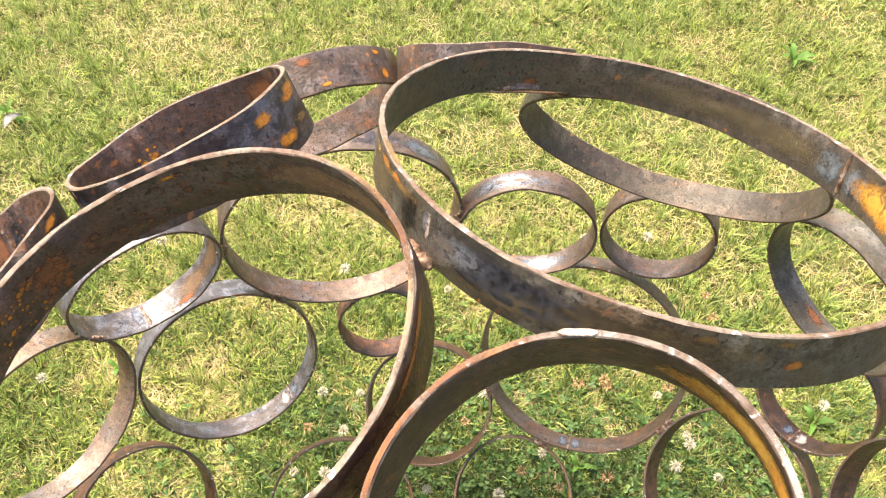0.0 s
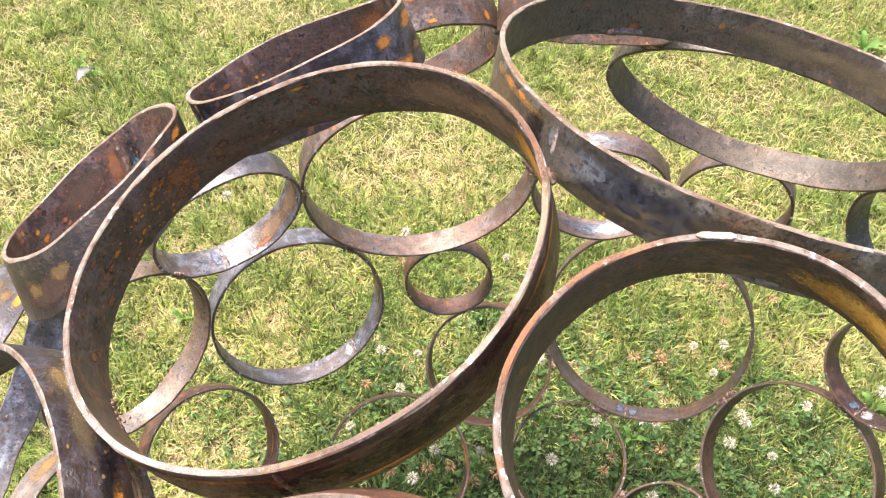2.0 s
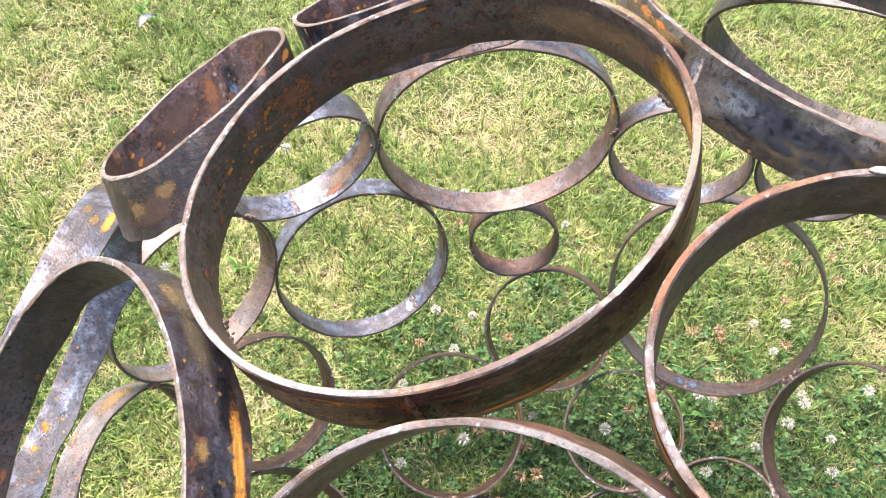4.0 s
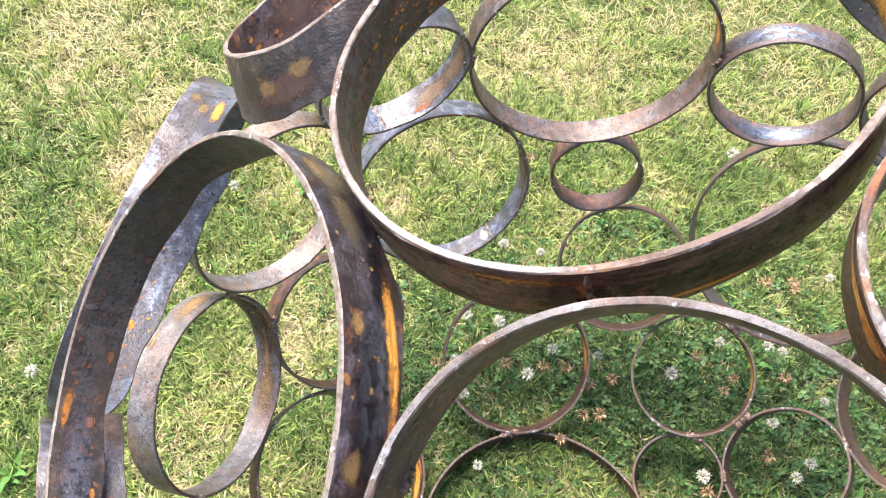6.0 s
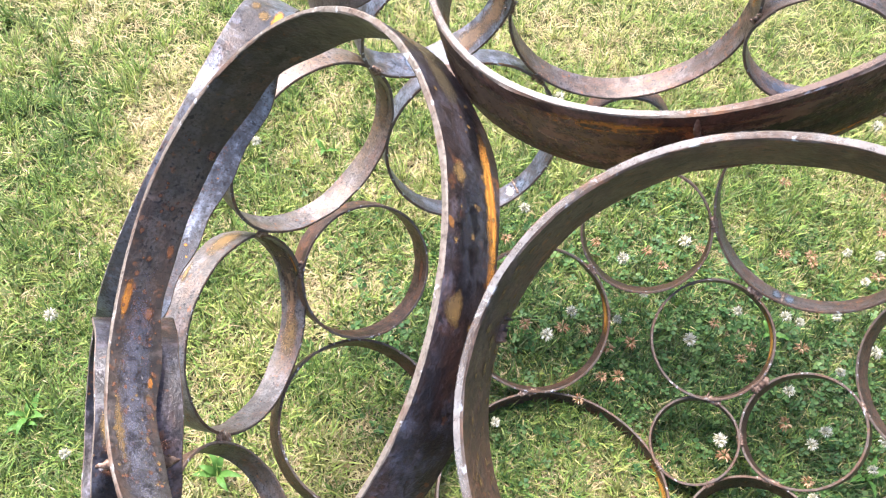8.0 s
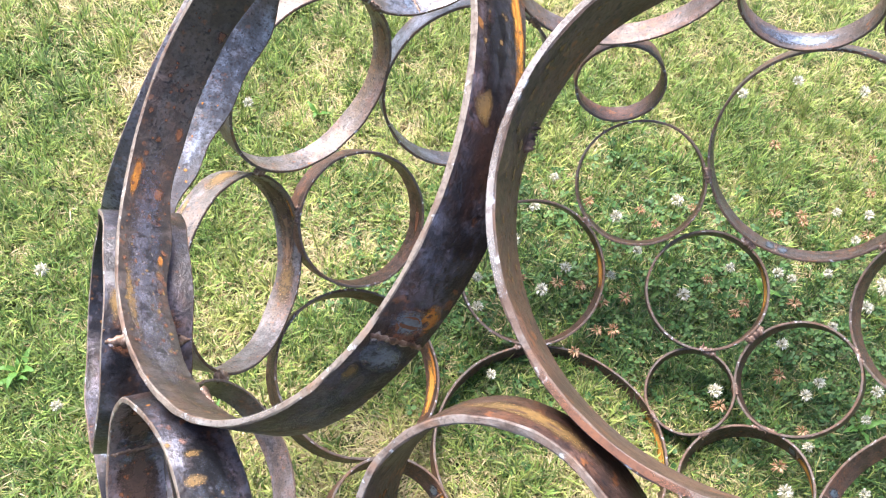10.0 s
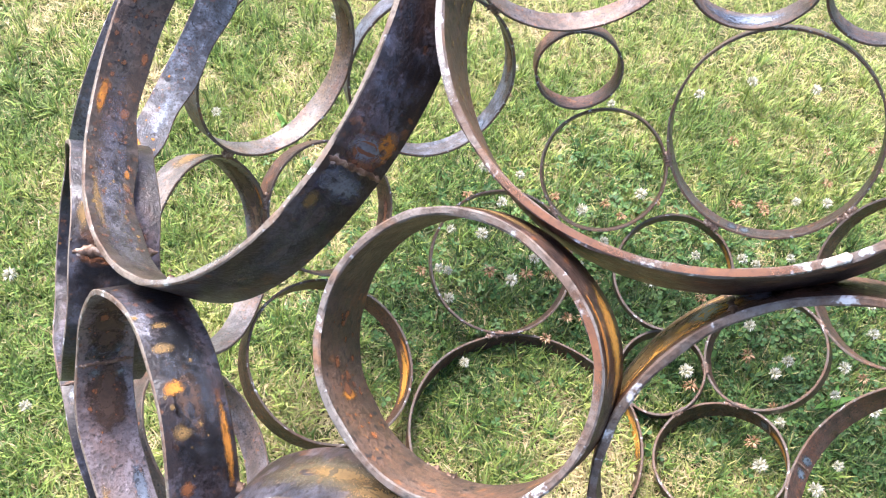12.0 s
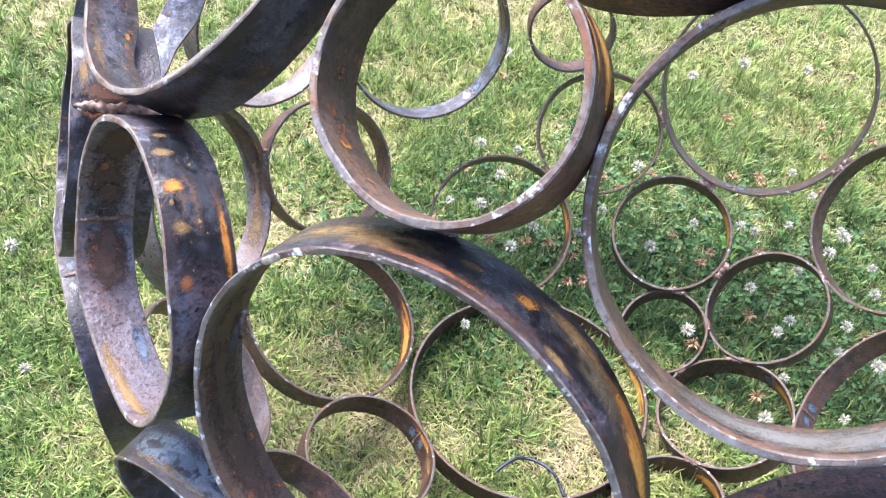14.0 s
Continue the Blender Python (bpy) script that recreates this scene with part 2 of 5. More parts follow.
EDGE_GREY = cut_edge("dull_grey_brown_edge", (0.135, 0.118, 0.105), (0.085, 0.056, 0.042), (0.14, 0.075, 0.042), 0.0, 0.02)
EDGE_RUSTY = cut_edge("rusty_torch_cut_edge", (0.165, 0.142, 0.126), (0.098, 0.064, 0.048), (0.17, 0.080, 0.036), -0.02, 0.03)
EDGE_DARK = cut_edge("rusted_dark_edge", (0.105, 0.080, 0.064), (0.115, 0.064, 0.040), (0.20, 0.090, 0.036))
BEAD = bead_metal("weld_bead_metal", (0.050, 0.030, 0.021), (0.15, 0.086, 0.056), (0.25, 0.165, 0.12), (0.46, 0.39, 0.34))
BRIGHT = bead_metal("bare_weld_metal", (0.20, 0.13, 0.09), (0.38, 0.32, 0.28), (0.58, 0.54, 0.50), (0.78, 0.76, 0.74))
ORANGE = stain("orange_rust", (0.50, 0.20, 0.018), (0.30, 0.105, 0.015), 0.8)
OCHRE = stain("ochre_rust", (0.25, 0.145, 0.042), (0.13, 0.078, 0.03), 0.7, 0.0, 0.75)
YELLOW = stain("yellow_rust", (0.66, 0.38, 0.06), (0.44, 0.22, 0.04), 0.8)
GOLD = stain("golden_orange_rust", (0.60, 0.29, 0.035), (0.40, 0.165, 0.022), 0.8)
OLIVE = stain("olive_brown_film", (0.150, 0.115, 0.062), (0.082, 0.064, 0.040), 0.55, 0.2, 0.7)
# pale violet stands in for sky mirrored in upward-facing steel
LAVENDER = stain("pale_violet_sky_sheen", (0.25, 0.235, 0.27), (0.105, 0.094, 0.112), 0.34, 0.5, 0.6)
RUBBED = stain("rubbed_bright_lip", (0.29, 0.275, 0.26), (0.165, 0.136, 0.118), 0.55, 0.15, 0.65)
# bare scratch on n2; elsewhere a painted sky highlight
PALE_BLUE = stain("pale_blue_scratch_and_sheen", (0.29, 0.32, 0.36), (0.14, 0.15, 0.165), 0.36, 0.45, 0.85)
TAN = stain("tan_rust_film", (0.195, 0.120, 0.062), (0.105, 0.062, 0.036), 0.6, 0.1, 0.85)
# painted haze: sky sheen on outer walls put into a colour
HAZE = stain("blue_grey_sky_haze", (0.140, 0.150, 0.180), (0.066, 0.066, 0.078), 0.40, 0.35, 0.42)
# bare grey steel on n7; on n2 painted sky sheen
GREYED = stain("rubbed_grey_film_and_sheen", (0.215, 0.195, 0.175), (0.115, 0.100, 0.090), 0.42, 0.24, 0.85)
# rust on f8; on n1 also warm light painted into the rust
AMBER = stain("amber_rust_and_light", (0.30, 0.165, 0.080), (0.185, 0.098, 0.052), 0.75, 0.0, 0.8)
BROWN = stain("brown_rust_film", (0.095, 0.052, 0.033), (0.055, 0.030, 0.021), 0.6, 0.2)
# black scale near welds; also painted shade on outer walls
BLACK = stain("burnt_black_scale_and_shade", (0.016, 0.016, 0.020), (0.010, 0.009, 0.010), 0.38, 0.3, 0.6)
RUST = stain("red_brown_rust", (0.26, 0.085, 0.022), (0.14, 0.055, 0.025), 0.8)
RED_BROWN = stain("dull_red_brown_rust", (0.165, 0.064, 0.026), (0.095, 0.040, 0.022), 0.8)
# weld heat tint; on f1 and f5 it paints metallic sheen
HEAT = stain("blue_grey_heat_tint_and_sheen", (0.24, 0.275, 0.335), (0.11, 0.122, 0.150), 0.36, 0.5)
# paints the blue sky's sheen on glossy steel as a patch colour
SHEEN = stain("thin_blue_sky_sheen", (0.16, 0.175, 0.215), (0.065, 0.066, 0.078), 0.33, 0.6, 0.55)
BARE = stain("bare_ground_metal", (0.70, 0.61, 0.56), (0.45, 0.36, 0.32), 0.42, 0.3)
SOIL = ground_soil("thatch_and_soil")
GRASS = leaf_tissue("grass_blades", ((0.0, (0.050, 0.098, 0.034)), (0.12, (0.106, 0.182, 0.048)), (0.27, (0.195, 0.285, 0.064)), (0.50, (0.352, 0.395, 0.100)), (0.72, (0.465, 0.425, 0.165)), (1.0, (0.525, 0.43, 0.235))), 0.22, 0.42, True)
STRAW = leaf_tissue("dry_straw", ((0.0, (0.51, 0.42, 0.240)), (0.45, (0.435, 0.340, 0.185)), (0.8, (0.33, 0.245, 0.115)), (1.0, (0.20, 0.135, 0.065))), 0.2, 0.6)
CLOVER = leaf_tissue("clover_leaf", ((0.0, (0.030, 0.072, 0.022)), (0.6, (0.060, 0.120, 0.034)), (1.0, (0.11, 0.175, 0.05))), 0.15, 0.45)
WEED = leaf_tissue("broad_weed_leaf", ((0.0, (0.050, 0.125, 0.024)), (1.0, (0.105, 0.205, 0.040))), 0.2, 0.5)
PETAL = leaf_tissue("white_clover_petal", ((0.0, (0.26, 0.25, 0.12)), (0.3, (0.50, 0.46, 0.30)), (0.6, (0.68, 0.64, 0.52)), (1.0, (0.78, 0.75, 0.66))), 0.15, 0.6)
FADED = leaf_tissue("faded_clover_petal", ((0.0, (0.16, 0.075, 0.034)), (0.5, (0.30, 0.155, 0.075)), (1.0, (0.52, 0.36, 0.22))), 0.15, 0.7)
STEM = leaf_tissue("clover_stem", ((0.0, (0.10, 0.17, 0.04)), (1.0, (0.15, 0.21, 0.06))), 0.2, 0.6)


# ---- mesh tools ----
def mesh_of(name, verts, faces, mats, slots=None, smooth=True):
    me = bpy.data.meshes.new(name)
    me.from_pydata([tuple(v) for v in verts], [], [tuple(f) for f in faces])
    for m in mats:
        me.materials.append(m)
    if slots is not None:
        me.polygons.foreach_set("material_index", np.asarray(slots, dtype=np.int32))
    if smooth:
        me.polygons.foreach_set("use_smooth", np.ones(len(me.polygons), dtype=bool))
    me.update()
    return me


def part(name, me, parent, label=""):
    ob = new(name, me)
    ob.parent = parent
    if label:
        tagged(ob, label)
    return ob


def fast_mesh(name, verts, tris, mat, smooth=False):
    """A large triangle mesh from arrays."""
    me = bpy.data.meshes.new(name)
    me.vertices.add(len(verts))
    me.vertices.foreach_set("co", np.asarray(verts, dtype=np.float32).ravel())
    me.loops.add(len(tris) * 3)
    me.loops.foreach_set("vertex_index", np.asarray(tris, dtype=np.int32).ravel())
    me.polygons.add(len(tris))
    me.polygons.foreach_set("loop_start", np.arange(0, len(tris) * 3, 3, dtype=np.int32))
    if smooth:
        me.polygons.foreach_set("use_smooth", np.ones(len(tris), dtype=bool))
    me.materials.append(mat)
    me.update(calc_edges=True)
    me.validate()
    return me


# ---- ground ----
def ground_height(x, y):
    return -0.022 + 0.006 * np.sin(3.1 * x + 0.7) * np.cos(2.7 * y) + 0.004 * np.sin(9.0 * x + 4.0 * y)


def ground_sheet():
    xs = np.concatenate([[-400, -60, -12, -4], np.linspace(-2.2, 2.4, 70), [4, 12, 60, 400]])
    ys = np.concatenate([[-400, -60, -12, -3], np.linspace(-1.0, 3.2, 64), [5, 12, 60, 400]])
    gx, gy = np.meshgrid(xs, ys)
    gz = np.where((abs(gx) < 3) & (abs(gy) < 4), ground_height(gx, gy), -0.022)
    n, m = len(xs), len(ys)
    idx = np.arange(n * m).reshape(m, n)
    quads = np.stack([idx[:-1, :-1], idx[:-1, 1:], idx[1:, 1:], idx[1:, :-1]], -1).reshape(-1, 4)
    me = mesh_of("ground", np.stack([gx, gy, gz], -1).reshape(-1, 3), quads, [SOIL])
    return tagged(new("ground", me), "mown summer lawn ground of soil and thatch", "ground", kind="structure")


ground_sheet()


# ---- the ball of welded steel rings ----
BALL = Vector((-0.004, 0.238, 0.436))
ball = tagged(new("ring_sphere_sculpture"), "openwork ball welded from rusty steel pipe rings, resting on the lawn", "sculpture")
ball.location = (BALL.x, BALL.y, -0.022)
ball_base = Matrix.Translation((-BALL.x, -BALL.y, 0.022))
RINGS = []


def ring_mesh(r, width, wall, oval, rough_edge, metal, edge, inner_metal, seed):
    """A slice of pipe: axis z, outer end at z = 0, inner end at z = -width, with bevelled edges."""
    rng = np.random.default_rng(seed)
    count = max(96, int(r * 1700) // 2 * 2)
    a = np.linspace(0, 2 * np.pi, count, endpoint=False)
    b = min(0.0006, wall * 0.2)
    profile = [(0, -b), (-b, 0), (-wall + b, 0), (-wall, -b), (-wall, -width * 0.5), (-wall, -width + b), (-wall + b, -width), (-b, -width), (0, -width + b), (0, -width * 0.5)]
    wobble = sum(rng.normal(0, 0.0005 / k) * np.cos(k * a + rng.uniform(0, 6)) for k in range(3, 8))
    lip = sum(rng.normal(0, 0.0007 / k ** 0.5) * np.cos(k * a + rng.uniform(0, 6)) for k in range(2, 9))
    inner = sum(rng.normal(0, rough_edge / k ** 0.5) * np.cos(k * a + rng.uniform(0, 6)) for k in range(2, 16))
    base = r * (1 + oval[0] * np.cos(2 * a) + oval[1] * np.sin(2 * a)) + wobble
    verts, faces, slots = [], [], []
    for k, (dr, z) in enumerate(profile):
        rad = base + dr + (0.00016 * np.convolve(np.tile(rng.normal(0, 1.0, count), 3), (0.5, 0.7, 0.5), "same")[count:2 * count] if k < 4 else 0)
        zz = z + (lip if k < 4 else inner if 4 < k < 9 else 0 * a)
        verts += list(zip(rad * np.cos(a), rad * np.sin(a), zz))
    m = len(profile)
    for k in range(m):
        k2 = (k + 1) % m
        for i in range(count):
            j = (i + 1) % count
            faces.append((k * count + i, k * count + j, k2 * count + j, k2 * count + i))
            slots.append(1 if k in (0, 1, 2) else 2 if k in (5, 6, 7) else 3 if k in (3, 4) else 0)
    me = mesh_of("ring", verts, faces, [metal, edge, EDGE_DARK, inner_metal], slots)
    me.set_sharp_from_angle(angle=radians(35))
    return me, lambda q: float(np.interp(q % (2 * np.pi), np.append(a, 2 * np.pi), np.append(base, base[0])))


def across(axis):
    a = axis.cross(Vector((0, 0, 1))) if abs(axis.z) < 0.95 else axis.cross(Vector((1, 0, 0)))
    a.normalize()
    return a, axis.cross(a)


def ring(centre, axis, r, width=0.031, oval=(0, 0), metal=STEEL, rough_edge=0.0004, edge=EDGE, inner=None, label="", wall=0.0032):
    """A pipe ring of the ball; centre of its outer end, axis pointing outwards."""
    axis = Vector(axis).normalized()
    a, b = across(axis)
    turn = Matrix((a, b, axis)).transposed().to_4x4()
    me, radius = ring_mesh(r + wall * 0.5, width, wall, oval, rough_edge, metal, edge, inner or metal, len(RINGS) + 5)
    ob = part("ring", me, ball, label)
    ob.matrix_basis = ball_base @ Matrix.Translation(centre) @ turn
    RINGS.append((ob, Vector(centre), axis, r, width, wall, radius))
    return RINGS[-1]


# rings begin
f1 = ring((-0.1190, 0.6547, 0.4695), (-0.252, 0.967, 0.026), 0.1285, 0.030, (-0.003, 0.020), STEEL_GREY)
f10 = ring((-0.0116, 0.6021, 0.1475), (0.128, 0.688, -0.715), 0.0808, 0.031, (0.001, -0.014), STEEL)
f11 = ring((0.1803, 0.6189, 0.2524), (0.276, 0.851, -0.446), 0.1288, 0.030, (-0.020, 0.009), STEEL_GREY)
f12 = ring((-0.1260, 0.4851, 0.0555), (-0.105, 0.536, -0.838), 0.0945, 0.030, (-0.003, 0.000), STEEL)
f13 = ring((0.1034, 0.5012, 0.0771), (0.156, 0.470, -0.869), 0.0759, 0.031, (-0.009, 0.001), STEEL)
f14 = ring((0.1109, 0.3829, 0.0123), (0.272, 0.332, -0.903), 0.0546, 0.031, (-0.020, 0.002), STEEL)
f15 = ring((0.2316, 0.4043, 0.0712), (0.488, 0.348, -0.800), 0.0717, 0.031, (-0.039, -0.002), STEEL)
ring((0.3524, 0.4540, 0.2047), (0.706, 0.392, -0.590), 0.1032, 0.030, (-0.009, -0.002), STEEL)
f17 = ring((-0.0581, 0.2598, -0.0081), (-0.042, -0.030, -0.999), 0.1438, 0.031, (-0.009, 0.010), STEEL)
f18 = ring((-0.3160, 0.2775, 0.0595), (-0.470, 0.067, -0.880), 0.1043, 0.029, (-0.008, 0.028), STEEL)
f19 = ring((-0.2339, 0.1140, 0.0428), (-0.352, -0.161, -0.922), 0.0739, 0.031, (-0.020, 0.027), STEEL)
f2 = ring((-0.3170, 0.5612, 0.4905), (-0.602, 0.786, 0.143), 0.0789, 0.032, (0.004, 0.010), STEEL_SHEEN)
f20 = ring((0.1856, 0.2647, 0.0176), (0.379, -0.013, -0.925), 0.0767, 0.031, (-0.012, -0.006), STEEL)
f21 = ring((0.3408, 0.1909, 0.1692), (0.754, -0.069, -0.654), 0.1315, 0.032, (-0.004, 0.000), STEEL)
f22 = ring((0.1166, 0.1414, 0.0019), (0.246, -0.192, -0.950), 0.0606, 0.031, (0.001, -0.005), STEEL)
ring((-0.3995, 0.0896, 0.1918), (-0.744, -0.354, -0.567), 0.0862, 0.029, (-0.007, 0.008), STEEL_GREY)
ring((-0.2635, -0.0282, 0.1692), (-0.561, -0.530, -0.635), 0.0804, 0.031, (-0.003, 0.003), STEEL)
f25 = ring((0.4134, 0.5031, 0.3751), (0.763, 0.583, -0.278), 0.0652, 0.029, (-0.031, -0.025), STEEL)
ring((0.4569, 0.3257, 0.3810), (0.982, 0.102, -0.161), 0.1067, 0.030, (-0.001, 0.009), STEEL)
f3 = ring((-0.2604, 0.5815, 0.2871), (-0.429, 0.855, -0.291), 0.1040, 0.030, (-0.009, 0.001), STEEL_SHEEN)
ring((-0.0789, 0.6621, 0.2719), (-0.127, 0.949, -0.289), 0.0527, 0.031, (0.024, 0.003), STEEL)
f5 = ring((0.0871, 0.6760, 0.4479), (0.026, 1.000, -0.016), 0.0745, 0.029, (0.020, 0.021), STEEL_GREY)
f6 = ring((0.2377, 0.6706, 0.4499), (0.277, 0.954, -0.116), 0.0608, 0.030, (0.006, -0.028), STEEL_GREY)
f7 = ring((-0.4165, 0.4520, 0.3758), (-0.805, 0.580, -0.124), 0.0996, 0.028, (0.000, -0.008), STEEL_PALE)
f8 = ring((-0.4557, 0.2846, 0.2388), (-0.949, 0.077, -0.305), 0.1059, 0.032, (0.010, 0.019), STEEL_PALE)
f9 = ring((-0.3564, 0.4344, 0.1675), (-0.612, 0.475, -0.633), 0.0818, 0.030, (0.009, 0.011), STEEL)
n1 = ring((-0.1440, 0.2398, 0.8652), (-0.274, -0.088, 0.958), 0.1076, 0.034, (-0.029, -0.058), STEEL, rough_edge=0.0007, inner=STEEL_PITTED)
n10 = ring((-0.2641, -0.1355, 0.4030), (-0.462, -0.885, -0.056), 0.0929, 0.030, (-0.000, -0.001), STEEL_BLUE, edge=EDGE_RUSTY)
n11 = ring((-0.4167, 0.0608, 0.5435), (-0.872, -0.385, 0.301), 0.0732, 0.048, (0.002, -0.003), STEEL_BLUE)
n12 = ring((-0.4259, 0.0172, 0.3676), (-0.841, -0.541, 0.020), 0.0827, 0.031, (0.001, -0.002), STEEL_BLUE)
n13 = ring((-0.2945, 0.3399, 0.7788), (-0.619, 0.196, 0.761), 0.0675, 0.032, (-0.042, 0.005), STEEL_UMBER, inner=STEEL_PITTED)
n14 = ring((-0.1822, 0.4245, 0.8198), (-0.440, 0.383, 0.812), 0.0713, 0.038, (0.002, -0.000), STEEL_BLUE, inner=STEEL_PITTED)
n15 = ring((-0.1452, 0.5617, 0.7145), (-0.375, 0.772, 0.513), 0.0949, 0.030, (-0.006, -0.006), STEEL_GREY)
n16 = ring((0.0128, 0.5667, 0.7691), (-0.012, 0.681, 0.732), 0.0657, 0.031, (0.001, 0.000), STEEL_GREY)
ring((0.1946, 0.6026, 0.6526), (0.317, 0.807, 0.498), 0.1372, 0.030, (0.009, 0.002), STEEL_OLIVE, inner=STEEL_DULL)
n18 = ring((0.3907, 0.5371, 0.5228), (0.844, 0.515, 0.150), 0.0830, 0.029, (0.018, 0.017), STEEL_OLIVE)
n19 = ring((-0.4373, 0.2742, 0.5547), (-0.944, 0.052, 0.325), 0.1341, 0.031, (0.002, -0.001), STEEL_SHEEN, rough_edge=0.0016)
n2 = ring((0.0897, 0.3758, 0.8534), (0.112, 0.309, 0.945), 0.1470, 0.030, (0.012, -0.025), STEEL_OLIVE, inner=STEEL_DULL)
ring((0.0392, -0.1916, 0.5625), (0.088, -0.948, 0.306), 0.1027, 0.031, (-0.002, -0.001), STEEL)
n3 = ring((0.0202, 0.1498, 0.9005), (-0.248, -0.176, 0.953), 0.0742, 0.030, (-0.020, -0.009), STEEL, edge=EDGE_RUSTY, inner=STEEL_BROWN)
n4 = ring((-0.1012, 0.0354, 0.8319), (-0.310, -0.435, 0.845), 0.0976, 0.032, (0.015, 0.015), STEEL, rough_edge=0.0008, edge=EDGE_WORN, inner=STEEL_BROWN)
n5 = ring((-0.3051, 0.0994, 0.7287), (-0.691, -0.301, 0.657), 0.1321, 0.030, (0.023, 0.001), STEEL_BLUE, rough_edge=0.0012, inner=STEEL_UMBER)
n6 = ring((-0.1685, -0.0738, 0.7469), (-0.364, -0.621, 0.694), 0.0503, 0.029, (0.029, -0.002), STEEL, rough_edge=0.0006, edge=EDGE_RUSTY, inner=STEEL_BROWN)
n7 = ring((-0.0352, -0.1024, 0.7336), (-0.173, -0.750, 0.639), 0.0779, 0.031, (0.004, -0.002), STEEL, rough_edge=0.0008, edge=EDGE_RUSTY, inner=STEEL_BROWN)
n8 = ring((-0.1677, -0.1542, 0.6059), (-0.341, -0.884, 0.320), 0.0990, 0.031, (-0.003, -0.018), STEEL_BLUE, rough_edge=0.0006, inner=STEEL_BROWN, edge=EDGE_GREY)
n9 = ring((-0.3205, -0.0642, 0.5878), (-0.744, -0.578, 0.336), 0.0740, 0.032, (0.006, -0.019), STEEL_BLUE, inner=STEEL_VIOLET)
# the far side of the ball
ring((0.2743, -0.1105, 0.4930), (0.619, -0.775, 0.127), 0.1300, metal=STEEL)
ring((0.1405, -0.1503, 0.2614), (0.321, -0.864, -0.388), 0.1300, metal=STEEL_GREY)
ring((0.3528, 0.0916, 0.6670), (0.794, -0.326, 0.514), 0.1300, metal=STEEL_BLUE)
ring((-0.0295, -0.0241, 0.0716), (-0.057, -0.583, -0.810), 0.1300, metal=STEEL)
ring((0.1279, 0.0002, 0.7991), (0.291, -0.524, 0.800), 0.1150, metal=STEEL_GREY)
ring((0.4259, 0.0941, 0.4194), (0.948, -0.317, -0.037), 0.1150, metal=STEEL_BLUE)
ring((-0.0929, -0.1921, 0.3091), (-0.195, -0.941, -0.278), 0.1000, metal=STEEL)
ring((0.2042, 0.0077, 0.0963), (0.452, -0.500, -0.738), 0.0850, metal=STEEL_GREY)
ring((0.4119, 0.3063, 0.6208), (0.904, 0.148, 0.402), 0.0850, metal=STEEL_BLUE)
ring((0.3090, -0.0273, 0.2220), (0.676, -0.573, -0.462), 0.0700, metal=STEEL)
ring((0.3069, 0.2714, 0.7771), (0.672, 0.072, 0.737), 0.0700, metal=STEEL_GREY)
ring((0.1736, -0.1214, 0.6704), (0.382, -0.774, 0.505), 0.0580, metal=STEEL_BLUE)
ring((0.0331, -0.2246, 0.3989), (0.080, -0.994, -0.080), 0.0480, metal=STEEL)
ring((0.2413, 0.1291, 0.8164), (0.527, -0.234, 0.817), 0.0480, metal=STEEL_GREY)
# rings end


def rust_patch(entry, angle, depth_mm, long_mm, wide_mm, side, mat, name="rust_patch"):
    """A thin ragged patch on the outer (1) or inner (-1) face of a ring: rust, tint, painted sheen and shade."""
    ob, _, _, r, width, wall, radius = entry
    rng = np.random.default_rng(int(abs(angle) * 7 + abs(depth_mm) * 13 + long_mm))
    n, rows = 28, (0.0, 0.45, 0.75, 1.0)
    t = np.linspace(0, 2 * np.pi, n, endpoint=False)
    edge = 1.12 + sum(rng.normal(0, 0.13 / k) * np.cos(k * t + rng.uniform(0, 6)) for k in range(2, 6))
    reach = wide_mm / 2000 * 1.2
    low, high = max(-width + 0.0024, depth_mm / 1000 - reach), min(-0.0024, depth_mm / 1000 + reach)
    verts, spread = [], []
    for row in rows:
        for k in range(n if row else 1):
            u = long_mm / 2000 * 1.05 * row * edge[k] * math.cos(t[k])
            v = (high + low) / 2 + (high - low) / 2 * row * edge[k] / edge.max() * math.sin(t[k])
            q = radians(angle) + u / r
            rad = radius(q) + (0.0003 if side > 0 else -wall - 0.0003)
            verts.append((rad * math.cos(q), rad * math.sin(q), v))
            spread.append(1.0 - row)
    faces = [(0, 1 + k, 1 + (k + 1) % n) for k in range(n)]
    for row in range(len(rows) - 2):
        p, q = 1 + row * n, 1 + (row + 1) * n
        faces += [(p + k, q + k, q + (k + 1) % n, p + (k + 1) % n) for k in range(n)]
    me = mesh_of(name, verts, faces, [mat])
    mask = me.attributes.new("spread", "FLOAT", "POINT")
    mask.data.foreach_set("value", np.array(spread, dtype=np.float32))
    return part(name, me, ob)


